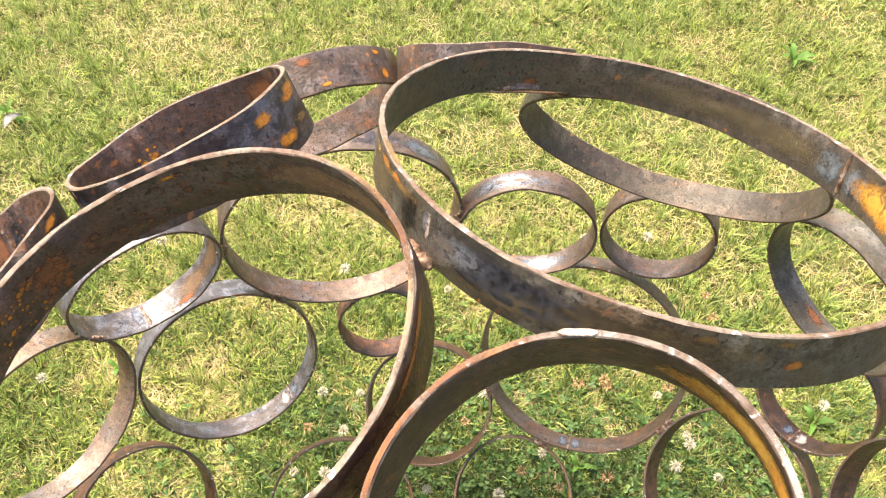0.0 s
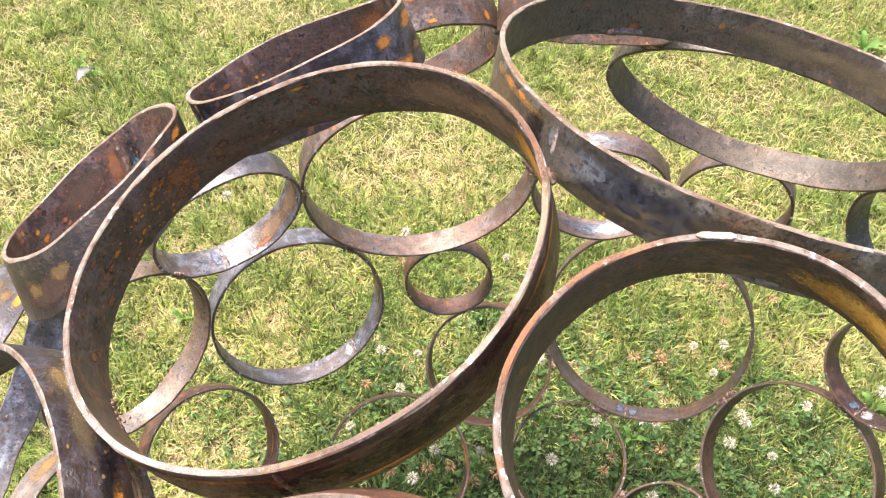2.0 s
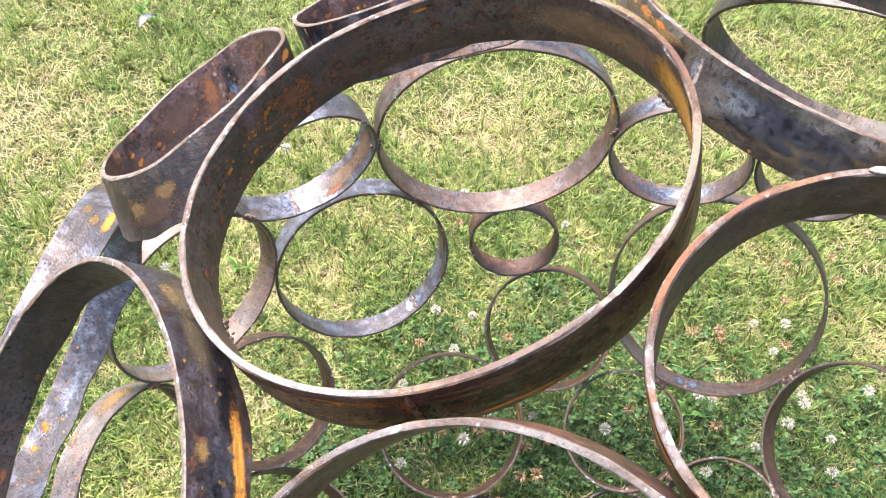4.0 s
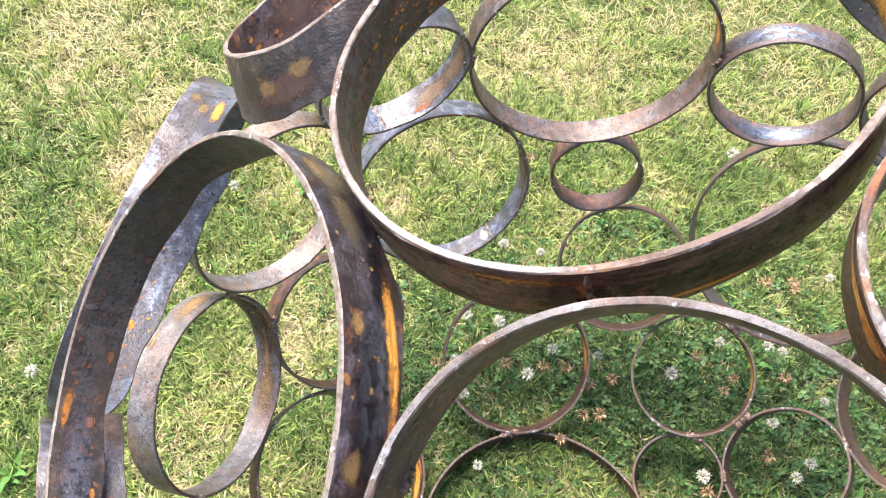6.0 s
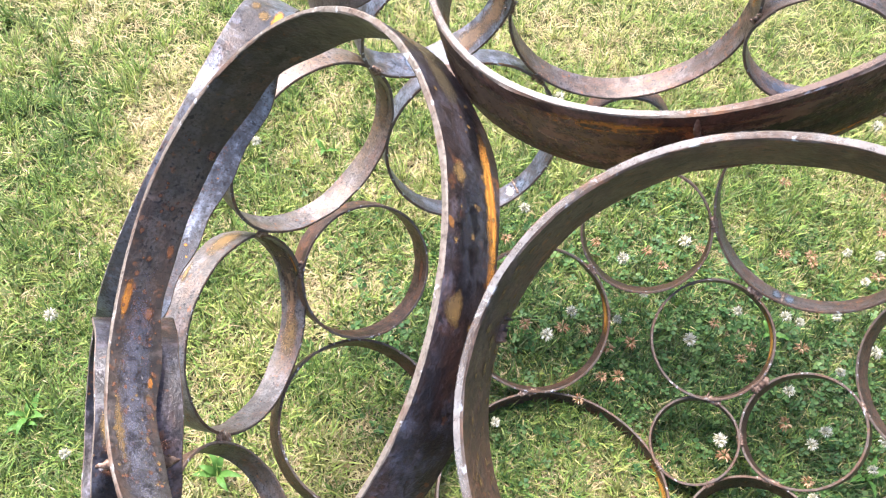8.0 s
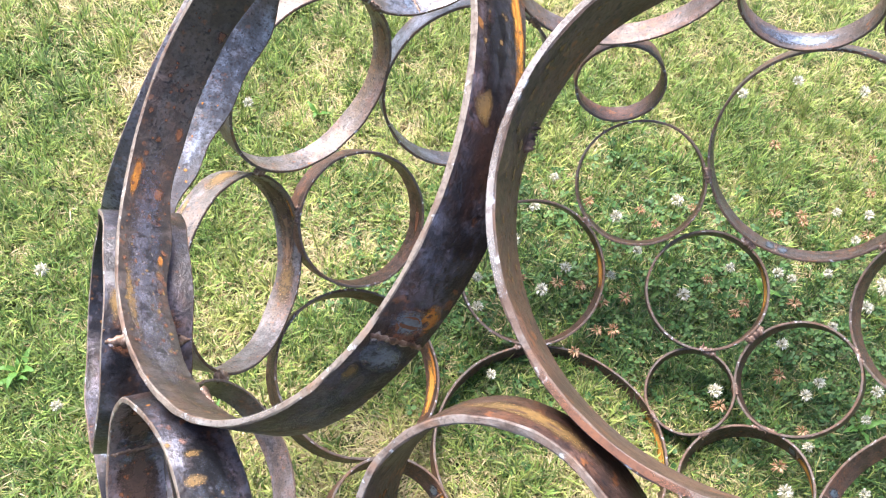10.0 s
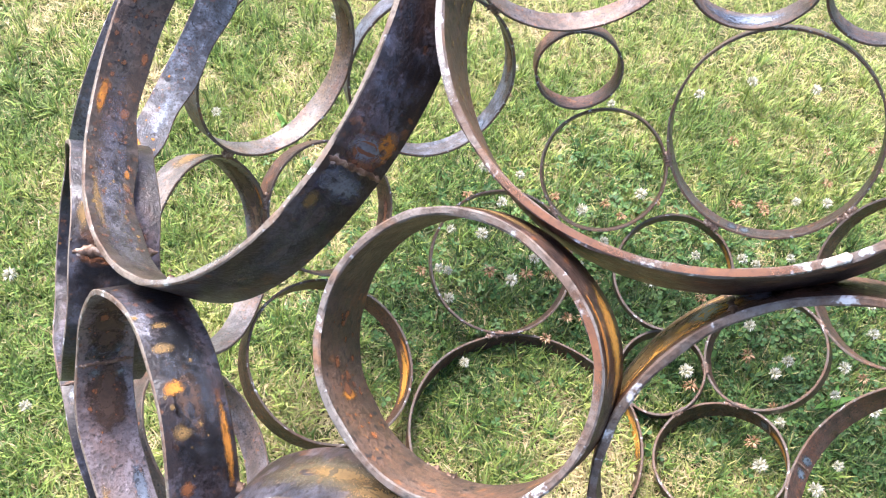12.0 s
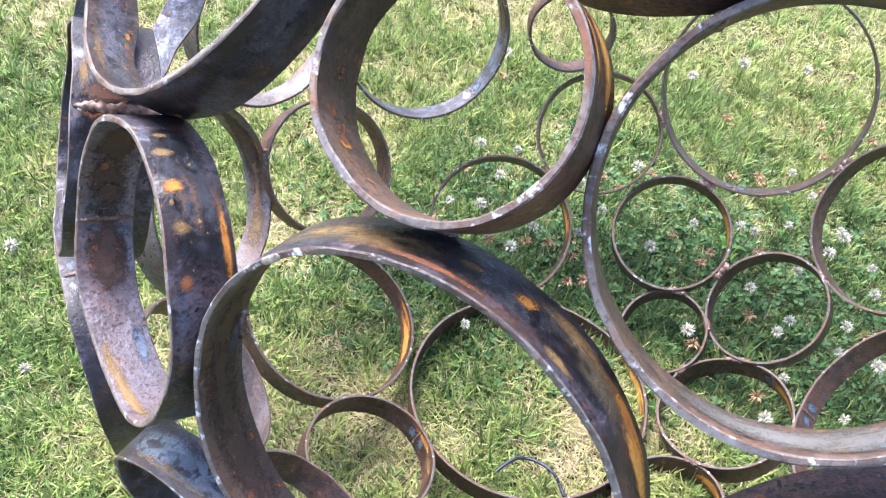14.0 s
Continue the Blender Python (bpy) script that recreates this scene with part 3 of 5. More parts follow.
def specks(entry, start, stop, deep, shallow, count, size_mm, side, mat, seed):
    """A scatter of small rust spots on one face of a ring, between two angles and two depths."""
    ob, _, _, r, width, wall, radius = entry
    rng = np.random.default_rng(seed)
    verts, spread, faces = [], [], []
    for _ in range(count):
        q0, z0 = radians(rng.uniform(start, stop)), rng.uniform(deep, shallow) / 1000
        big = size_mm / 2000 * rng.lognormal(0, 0.4)
        z0 = min(max(z0, -width + 0.001 + big), -0.001 - big)
        i = len(verts)
        for k in range(9):
            t, far = k * math.pi / 4, 0 if k == 8 else rng.uniform(0.8, 1.4)
            q = q0 + big * far * math.cos(t) / r
            rad = radius(q) + (0.0004 if side > 0 else -wall - 0.0004)
            verts.append((rad * math.cos(q), rad * math.sin(q), z0 + big * far * math.sin(t) * 0.8))
            spread.append(1.0 if k == 8 else 0.12)
        faces += [(i + 8, i + k, i + (k + 1) % 8) for k in range(8)]
    me = mesh_of("rust_specks", verts, faces, [mat])
    me.attributes.new("spread", "FLOAT", "POINT").data.foreach_set("value", np.array(spread, dtype=np.float32))
    return tagged(part("rust_specks", me, ob), kind="stuff")


def seam(entry, angle, side, first=None, second=None, fat=1.0):
    """The butt weld that closes a pipe: a rippled bead across the wall, with tinted and ground metal beside it."""
    ob, _, _, r, width, wall, radius = entry
    q = radians(angle)
    for face in (1, -1):
        rad = radius(q) + (0 if face > 0 else -wall)
        bead = part("weld_seam", weld_bead(width * 0.94, 0.0015 * fat, 0.0009 * fat, int(angle) + 400, 120), ob)
        out = Vector((math.cos(q), math.sin(q), 0)) * face
        along = Vector((0, 0, 1))
        bead.matrix_basis = Matrix.Translation((rad * math.cos(q), rad * math.sin(q), -width / 2)) @ Matrix((along, out.cross(along), out)).transposed().to_4x4()
    gap = math.degrees(0.0085 / r)
    rust_patch(entry, angle + gap, -width * 500, 12, width * 1000, side, first or HEAT, "heat_tint")
    rust_patch(entry, angle - gap, -width * 500, 13, width * 1000, side, second or (BARE if r < 0.11 and side < 0 and entry[2].y > 0.3 else HEAT), "ground_spot")


def weld_bead(long, half, height, seed, spatter=350):
    """A lumpy run of weld metal: lies along x, half-wide in y, proud in z and sunk below it, with spatter beads on it."""
    rng = np.random.default_rng(seed)
    n, m = 24, 9
    verts, faces = [], []
    pulse = rng.uniform(0, 6)
    for i in range(n):
        s = i / (n - 1)
        end = min(1.0, 6.0 * s + 0.25, 6.0 * (1 - s) + 0.25)
        ripple = 0.80 + 0.22 * abs(math.sin(pulse + s * long / 0.0046 * math.pi)) + rng.normal(0, 0.13)
        swell = end * (ripple if spatter else 0.95)
        slide = rng.normal(0, half * 0.16) if spatter else 0.0
        for k in range(m):
            w = 2 * math.pi * k / m
            lump = swell * (1 + rng.normal(0, 0.12 if spatter else 0.04))
            verts.append(((s - 0.5) * long, slide + half * lump * math.cos(w), height * lump * math.sin(w)))
    for i in range(n - 1):
        for k in range(m):
            faces.append((i * m + k, i * m + (k + 1) % m, (i + 1) * m + (k + 1) % m, (i + 1) * m + k))
    faces += [tuple(range(m)), tuple(range(n * m - 1, n * m - m - 1, -1))]
    for _ in range(int(long * spatter)):
        c = Vector((rng.uniform(-0.55, 0.55) * long, rng.normal(0, half * 0.9), height * 0.45))
        r = rng.uniform(0.0004, 0.0011)
        i = len(verts)
        verts += [c + Vector(d) * r for d in ((1, 0, 0), (0, 1, 0), (-1, 0, 0), (0, -1, 0), (0, 0, 1), (0, 0, -1))]
        faces += [(i + k, i + (k + 1) % 4, i + 4) for k in range(4)] + [(i + (k + 1) % 4, i + k, i + 5) for k in range(4)]
    return mesh_of("weld", verts, faces, [BEAD])


def rim_weld(entry, angle, long_mm):
    """Bright weld spatter run along the outer lip of a ring."""
    ob, _, _, r, width, wall, radius = entry
    q = radians(angle)
    rad = radius(q) - wall * 0.5
    bead = part("rim_weld", weld_bead(long_mm / 1000, 0.0017, 0.0006, int(angle) + 900, 0), ob, "pale bare weld metal")
    bead.data.materials[0] = BRIGHT
    along = Vector((-math.sin(q), math.cos(q), 0))
    bead.matrix_basis = Matrix.Translation((rad * math.cos(q), rad * math.sin(q), 0.0003)) @ Matrix((along, Vector((0, 0, 1)).cross(along), Vector((0, 0, 1)))).transposed().to_4x4()


def rim_stain(entry, angle, long_mm, mat, name="rim_wear"):
    """A ragged strip of rust or rubbed metal lying on the outer lip of a ring."""
    ob, _, _, r, width, wall, radius = entry
    n = max(8, int(long_mm / 3))
    verts, spread, faces = [], [], []
    for i in range(n + 1):
        u = i / n * 2 - 1
        q = radians(angle) + u * long_mm / 2000 / r
        for k, across_lip in enumerate((0.12, 0.5, 0.88)):
            rad = radius(q) - wall * across_lip
            verts.append((rad * math.cos(q), rad * math.sin(q), 0.0011))
            spread.append((1 - abs(u)) * (1.0 if k == 1 else 0.75))
    for i in range(n):
        for k in range(2):
            faces.append((i * 3 + k, i * 3 + k + 1, i * 3 + k + 4, i * 3 + k + 3))
    me = mesh_of(name, verts, faces, [mat])
    me.attributes.new("spread", "FLOAT", "POINT").data.foreach_set("value", np.array(spread, dtype=np.float32))
    return part(name, me, ob)


def rim_points(entry, depth):
    _, centre, axis, r, width = entry[:5]
    a, b = across(axis)
    t = np.linspace(0, 2 * np.pi, 180, endpoint=False)
    c = np.array(centre - axis * (width * depth))
    r = np.array([entry[6](q) - entry[5] / 2 for q in t])[:, None]
    return c + r * (np.cos(t)[:, None] * np.array(a) + np.sin(t)[:, None] * np.array(b))


# short runs of weld wherever two rings touch, on the inner and the outer ends
for depth in (0.96, 0.04):
    rims = [rim_points(e, depth) for e in RINGS]
    for i in range(len(RINGS)):
        for j in range(i):
            if (RINGS[i][1] - RINGS[j][1]).length > RINGS[i][3] + RINGS[j][3] + 0.03:
                continue
            gaps = np.linalg.norm(rims[i][:, None] - rims[j][None], axis=-1)
            p, q = np.unravel_index(gaps.argmin(), gaps.shape)
            if gaps[p, q] > (0.010 if depth > 0.5 else 0.005):
                continue
            mid = Vector((rims[i][p] + rims[j][q]) / 2)
            out = (RINGS[i][2] + RINGS[j][2]).normalized() * (1 if depth < 0.5 else -1)
            run = Vector(rims[i][(p + 1) % 180] - rims[i][p - 1])
            run = (run - out * run.dot(out)).normalized()
            rng = np.random.default_rng(i * 71 + j)
            bead = part("weld", weld_bead(rng.uniform(0.015, 0.031), gaps[p, q] * 0.35 + rng.uniform(0.0018, 0.0030), rng.uniform(0.0016, 0.0028), i * 71 + j), RINGS[i][0])
            turn = Matrix((run, out.cross(run), out)).transposed().to_4x4()
            bead.matrix_basis = RINGS[i][0].matrix_basis.inverted() @ ball_base @ Matrix.Translation(mid) @ turn


# marks begin
rust_patch(n9, -80, -12, 4, 9, 1, OCHRE)
rust_patch(n9, -90, -9, 6, 10, 1, OCHRE)
rust_patch(n9, -105, -7, 8, 14, 1, ORANGE)
rust_patch(n9, -120, -8, 7, 9, 1, OCHRE)
rust_patch(n9, -127, -28, 40, 6, 1, ORANGE)
rust_patch(n8, -92, -16, 14, 6, 1, OCHRE)
rust_patch(n8, -105, -17, 11, 8, 1, ORANGE)
rust_patch(n8, -117, -3, 16, 9, 1, OCHRE)
rust_patch(n8, -141, -24, 50, 7, 1, ORANGE)
rust_patch(n8, -60, -16, 40, 9, 1, OCHRE)
rust_patch(n5, -103, -26, 62, 7, 1, ORANGE)
rust_patch(n5, -99, -7, 12, 10, 1, OCHRE)
rust_patch(n5, -122, -8, 14, 10, 1, OCHRE)
rust_patch(n5, 67, -3, 18, 8, -1, ORANGE)
rust_patch(n5, 66, -4, 20, 9, -1, ORANGE)
rust_patch(n14, -76, -11, 15, 8, 1, ORANGE)
rust_patch(n14, -50, -10, 22, 5, 1, ORANGE)
rust_patch(n14, -70, -28, 10, 7, 1, ORANGE)
rust_patch(n14, 112, -12, 9, 5, -1, RUST)
rust_patch(n13, -68, -3, 18, 9, 1, ORANGE)
rust_patch(n13, -153, -14, 16, 8, 1, OCHRE)
rust_patch(n1, 11, -3, 13, 5, -1, ORANGE)
rust_patch(n1, -88, -7, 30, 5, 1, ORANGE)
rust_patch(n1, -99, -9, 26, 5, 1, ORANGE)
rust_patch(n1, -155, -31, 60, 6, 1, ORANGE)
rust_patch(n1, 167, -12, 60, 14, 1, OCHRE)
rust_patch(n3, -74, -3, 110, 42, -1, YELLOW)
rust_patch(n3, 114, -3, 22, 8, 1, ORANGE)
rust_patch(n3, 92, -3, 40, 10, 1, OCHRE)
rust_patch(n2, -73, -6, 11, 5, 1, OCHRE)
rust_patch(n2, -57, -16, 8, 6, 1, ORANGE)
rust_patch(n2, -146, -3, 24, 10, 1, OCHRE)
rust_patch(n2, 24, -7, 34, 30, -1, OCHRE)
rust_patch(n6, -137, -3, 36, 7, 1, ORANGE)
rust_patch(n6, -68, -13, 50, 12, 1, OCHRE)
rust_patch(f13, -30, -24, 50, 10, -1, YELLOW)
rust_patch(f12, -1, -27, 46, 8, -1, ORANGE)
rust_patch(f14, -60, -28, 22, 14, -1, YELLOW)
rust_patch(f15, -45, -28, 44, 9, -1, ORANGE)
rust_patch(f17, -101, -28, 60, 12, -1, YELLOW)
rust_patch(f18, 55, -26, 60, 12, -1, ORANGE)
rust_patch(f19, 78, -28, 34, 14, -1, ORANGE)
rust_patch(f20, -97, -3, 44, 14, -1, YELLOW)
rust_patch(f10, -18, -28, 26, 8, -1, RUST)
rust_patch(f3, -5, -22, 40, 7, -1, OCHRE)
rust_patch(f8, 11, -29, 40, 6, -1, ORANGE)
rust_patch(f1, -6, -7, 30, 9, 1, ORANGE)
rust_patch(f7, -7, -17, 24, 10, -1, RUST)
rust_patch(n7, 8, -28, 30, 6, 1, ORANGE)
rust_patch(n7, -35, -28, 60, 10, 1, OCHRE)
rust_patch(n18, 102, -9, 30, 12, -1, RUST)
rust_patch(f6, 6, -14, 30, 10, 1, RUST)
rust_patch(f2, 62, -26, 30, 12, -1, RUST)
rust_patch(f9, 32, -18, 40, 10, -1, RUST)
rust_patch(f8, -89, -6, 26, 8, 1, OCHRE)
seam(f2, 96, -1, HEAT, BARE)
seam(f3, 55, -1, BARE, HEAT)
seam(f11, 84, -1)
seam(n1, -176, 1, OLIVE, BROWN)
seam(n2, 36, -1)
seam(n5, -161, 1)
seam(n9, 22, -1)
seam(n14, 178, 1)
seam(f21, 114, -1)
seam(f20, -130, -1)
seam(f19, 69, -1)
seam(n7, -45, 1)
seam(f25, 84, -1)
seam(n12, -90, 1)
rust_patch(n13, 79, -14, 7, 5, -1, OCHRE)
rust_patch(n13, 96, -19, 6, 5, -1, ORANGE)
rust_patch(n13, 100, -12, 5, 4, -1, ORANGE)
rust_patch(n1, 87, -18, 6, 4, -1, RUST)
rust_patch(n1, 83, -17, 6, 4, -1, ORANGE)
rust_patch(n1, 54, -16, 26, 16, -1, RUST)
rust_patch(n1, 94, -27, 8, 4, -1, RUST)
rust_patch(n19, 96, -11, 9, 6, -1, ORANGE)
rust_patch(n19, 105, -10, 9, 6, -1, ORANGE)
rust_patch(n14, -48, -25, 18, 6, 1, OCHRE)
rust_patch(n2, -60, -3, 12, 6, 1, OCHRE)
rust_patch(n8, 34, -13, 6, 6, -1, ORANGE)
rust_patch(n8, 33, -25, 6, 5, -1, ORANGE)
rust_patch(n6, 54, -13, 5, 9, -1, ORANGE)
rust_patch(n5, 52, -27, 9, 8, -1, RUST)
rust_patch(n5, 69, -20, 9, 8, -1, RUST)
rust_patch(n5, -169, -7, 9, 7, 1, OCHRE)
rust_patch(n9, -139, -7, 8, 7, 1, RUST)
rust_patch(n2, -128, -6, 5, 22, 1, PALE_BLUE)
rust_patch(n2, -127, -8, 4, 20, 1, BARE)
# next three brighten n2's outer wall in place of reflected sky
rust_patch(n2, -118, -13, 40, 16, 1, PALE_BLUE)
rust_patch(n2, -108, -16, 60, 14, 1, SHEEN)
rust_patch(n2, -122, -18, 26, 20, 1, GREYED)
rust_patch(n2, -104, -22, 60, 14, 1, OLIVE)
rust_patch(n2, -92, -16, 60, 22, 1, OLIVE)
rust_patch(n5, -75, -14, 40, 12, 1, OLIVE)
# HEAT and SHEEN on f5 and f1: bluish sheen put in as colour
rust_patch(f5, -110, -14, 90, 26, 1, HEAT)
rust_patch(f5, -135, -14, 50, 26, 1, SHEEN)
rust_patch(f5, 76, -14, 80, 24, -1, HEAT)
rust_patch(f5, 100, -18, 70, 24, -1, SHEEN)
rust_patch(f1, -75, -14, 80, 26, 1, SHEEN)
rust_patch(f1, -48, -14, 50, 24, 1, HEAT)
rust_patch(n2, -134, -14, 18, 26, 1, BLACK)
rust_patch(n2, -81, -9, 60, 16, 1, OLIVE)
rust_patch(n7, -58, -19, 50, 26, 1, BLACK)
rust_patch(n7, -38, -13, 40, 10, 1, YELLOW)
rust_patch(n14, 171, -10, 6, 22, 1, HEAT)
rust_patch(n5, 87, -25, 7, 4, -1, ORANGE)
rim_weld(n3, -5, 15)
rim_weld(n4, 147, 9)
rim_weld(n8, -47, 10)
rust_patch(f8, 3, -5, 130, 60, -1, BROWN)
rust_patch(f8, -90, -4, 20, 12, -1, OCHRE)
rust_patch(n11, -124, -5, 5, 4, 1, BARE)
rust_patch(n11, -130, -5, 34, 24, 1, BLACK)
rust_patch(n11, -107, -3, 20, 12, 1, OCHRE)
rust_patch(n5, 87, -11, 2, 2, -1, BARE)
rust_patch(n5, 86, -20, 3, 2, -1, BARE)
# BLACK on these outer walls deepens the shade of sides turned from the sun
rust_patch(n5, -112, -8, 60, 20, 1, BLACK)
rust_patch(n5, -89, -22, 30, 14, 1, BLACK)
rust_patch(n9, -88, -12, 40, 40, 1, BLACK)
rust_patch(n9, -124, -14, 50, 30, 1, BLACK)
rust_patch(n8, -98, -15, 50, 20, 1, BLACK)
rust_patch(n8, -119, -11, 40, 18, 1, BLACK)
rust_patch(n1, -141, -19, 70, 20, 1, BLACK)
rust_patch(n1, -175, -19, 50, 20, 1, BLACK)
rust_patch(n4, 22, -3, 40, 30, 1, BROWN)
rust_patch(n1, 151, -16, 110, 26, 1, OCHRE)
rust_patch(n1, 169, -3, 60, 14, 1, ORANGE)
# again shade painted along n1's underside
rust_patch(n1, -161, -17, 130, 18, 1, BLACK)
rust_patch(n1, -158, -6, 110, 14, 1, TAN)
rust_patch(n1, -130, -16, 70, 40, 1, TAN)
rust_patch(n1, -118, -18, 60, 40, 1, TAN)
rust_patch(n1, 172, -26, 90, 14, 1, OCHRE)
rust_patch(n1, -177, -10, 12, 20, 1, RUST)
rust_patch(n1, -171, -24, 34, 18, 1, RED_BROWN)
rust_patch(n19, -68, -16, 14, 8, 1, OCHRE)
rust_patch(n14, 145, -10, 60, 34, -1, BROWN)
rust_patch(n13, 65, -20, 50, 34, -1, BROWN)
rust_patch(n9, 92, -3, 40, 8, -1, OCHRE)
rust_patch(n5, -161, -3, 5, 7, 1, BARE)
rust_patch(n5, 140, -24, 8, 5, 1, ORANGE)
rust_patch(n9, -110, -14, 40, 12, 1, BROWN)
# SHEEN patches: sky reflection painted onto the outer walls
rust_patch(n2, -113, -4, 70, 34, 1, SHEEN)
rust_patch(n2, -99, -6, 90, 40, 1, SHEEN)
rust_patch(n2, -138, -3, 34, 10, 1, OCHRE)
rust_patch(n8, -89, -10, 60, 30, 1, SHEEN)
rust_patch(n9, -100, -11, 60, 40, 1, SHEEN)
rust_patch(n5, -177, -3, 90, 40, 1, SHEEN)
rust_patch(n5, -110, -6, 60, 40, 1, SHEEN)
rust_patch(n8, -0, -14, 100, 60, -1, BROWN)
rust_patch(n8, 28, -10, 100, 60, -1, BROWN)
seam(n13, 34, -1, RUST, BLACK)
seam(n11, -123, 1, RED_BROWN, BLACK, 2.2)
rust_patch(n13, 27, -22, 9, 14, -1, HEAT)
rust_patch(n11, -126, -14, 10, 26, 1, RUST)
rust_patch(n5, -158, -14, 16, 24, 1, RUST)
rust_patch(n5, -156, -22, 14, 9, 1, ORANGE)
rust_patch(n5, -164, -6, 12, 10, 1, HEAT)
# two LAVENDER patches paint the sky's sheen on the lower inner wall
rust_patch(n5, 92, -14, 150, 60, -1, LAVENDER)
rust_patch(n5, 112, -10, 90, 40, -1, LAVENDER)
rust_patch(n5, 101, -6, 50, 9, -1, OCHRE)
rust_patch(n9, 112, -5, 80, 12, -1, OCHRE)
rust_patch(n9, 4, -15, 46, 60, -1, BROWN)
rust_patch(n9, 12, -15, 26, 60, -1, BLACK)
rust_patch(n9, 34, -15, 26, 60, -1, BROWN)
rust_patch(n9, 42, -15, 40, 40, -1, BROWN)
rust_patch(n9, -20, -15, 50, 60, -1, BROWN)
rust_patch(n9, 84, -25, 30, 8, -1, HEAT)
rust_patch(n7, 112, -14, 120, 60, -1, GREYED)
rust_patch(n7, 95, -14, 90, 60, -1, GREYED)
rust_patch(n7, 121, -8, 26, 20, -1, HEAT)
rust_patch(n7, 116, -9, 14, 10, -1, OCHRE)
rust_patch(n2, 20, -15, 60, 44, -1, GOLD)
rust_patch(n2, 29, -12, 9, 24, -1, HEAT)
rust_patch(n2, 42, -12, 16, 34, -1, HEAT)
rust_patch(n2, 58, -16, 90, 50, -1, OLIVE)
rust_patch(n2, 84, -16, 110, 50, -1, OLIVE)
rust_patch(n2, 12, -15, 50, 50, -1, GOLD)
rust_patch(n2, 128, -24, 12, 9, -1, RUST)
rust_patch(n2, -147, -3, 16, 7, 1, ORANGE)
rust_patch(n2, -141, -3, 12, 6, 1, ORANGE)
rust_patch(n2, -154, -4, 16, 8, 1, OCHRE)
rust_patch(n16, -77, -26, 18, 10, 1, RUST)
rust_patch(n15, -48, -23, 8, 12, 1, ORANGE)
rust_patch(n15, -50, -4, 9, 6, 1, ORANGE)
rust_patch(n15, -81, -26, 10, 6, 1, ORANGE)
rust_patch(n15, -88, -6, 12, 7, 1, RUST)
rust_patch(n14, -66, -29, 16, 8, 1, ORANGE)
rust_patch(n14, -47, -6, 26, 9, 1, ORANGE)
rust_patch(n14, 10, -14, 40, 24, -1, RUST)
rust_patch(n13, -175, -17, 16, 9, 1, OCHRE)
rust_patch(n13, -165, -22, 50, 20, 1, BROWN)
rust_patch(n19, -66, -27, 30, 10, 1, GOLD)
rust_patch(n19, -64, -8, 12, 7, 1, OCHRE)
rust_patch(n5, -60, -12, 20, 8, 1, OCHRE)
rust_patch(n5, -103, -27, 78, 11, 1, GOLD)
rust_patch(n3, -70, -14, 96, 44, -1, GOLD)
rust_patch(n3, -78, -14, 60, 40, -1, GOLD)
rust_patch(n3, 105, -6, 34, 8, 1, GOLD)
rust_patch(n3, 114, -9, 16, 9, 1, ORANGE)
# n1 inner: rust, brightened in place of sunlight on the wall
rust_patch(n1, -70, -16, 60, 40, -1, GOLD)
rust_patch(n1, -72, -16, 44, 46, -1, GOLD)
rust_patch(n1, -68, -16, 50, 60, -1, GOLD)
rust_patch(n1, -45, -16, 60, 50, -1, AMBER)
rust_patch(n1, -30, -16, 60, 46, -1, AMBER)
rust_patch(n1, -88, -14, 40, 50, -1, AMBER)
# n1 outer: paints the bright sky's sheen as amber
rust_patch(n1, 156, -10, 90, 26, 1, AMBER)
rust_patch(n1, 170, -24, 70, 16, 1, AMBER)
rust_patch(n7, -30, -12, 60, 18, 1, OCHRE)
rust_patch(n7, -16, -20, 50, 24, 1, OCHRE)
rust_patch(n6, -138, -18, 40, 12, 1, GOLD)
rust_patch(f1, -16, -14, 60, 36, -1, GOLD)
rust_patch(f1, -33, -26, 40, 9, -1, OCHRE)
rust_patch(f3, -5, -14, 70, 40, -1, TAN)
rust_patch(f2, 14, -14, 70, 50, -1, TAN)
rust_patch(f2, 50, -14, 60, 50, -1, TAN)
rust_patch(f7, 0, -14, 70, 50, -1, TAN)
rust_patch(f12, -9, -14, 64, 44, -1, GOLD)
rust_patch(f13, -28, -14, 80, 50, -1, GOLD)
rust_patch(f13, -44, -22, 40, 14, -1, GOLD)
rust_patch(f17, -108, -14, 100, 44, -1, GOLD)
rust_patch(f18, 70, -14, 70, 44, -1, GOLD)
rust_patch(f19, 101, -20, 34, 16, -1, OCHRE)
rust_patch(f20, -108, -14, 70, 50, -1, GOLD)
rust_patch(f22, -116, -14, 60, 50, -1, GOLD)
rust_patch(f14, -40, -20, 30, 14, -1, OCHRE)
rust_patch(f15, -52, -22, 46, 12, -1, OCHRE)
rust_patch(n8, -149, -20, 40, 12, 1, GOLD)
specks(n1, 50, 62, -30, -8, 34, 4.0, -1, RUST, 1)
specks(n1, 60, 84, -32, -6, 42, 2.2, -1, ORANGE, 2)
specks(n1, 84, 115, -30, -4, 30, 2.0, -1, RUST, 3)
specks(n1, -20, 45, -30, -4, 50, 3.0, -1, RED_BROWN, 4)
specks(n13, 70, 115, -32, -4, 22, 2.6, -1, RUST, 5)
specks(n13, -10, 60, -32, -4, 40, 3.2, -1, RED_BROWN, 6)
specks(n14, 20, 140, -30, -3, 50, 2.2, -1, RED_BROWN, 7)
specks(n14, 84, 104, -26, -8, 9, 3.0, -1, ORANGE, 8)
specks(n5, 20, 90, -28, -3, 40, 2.4, -1, RED_BROWN, 9)
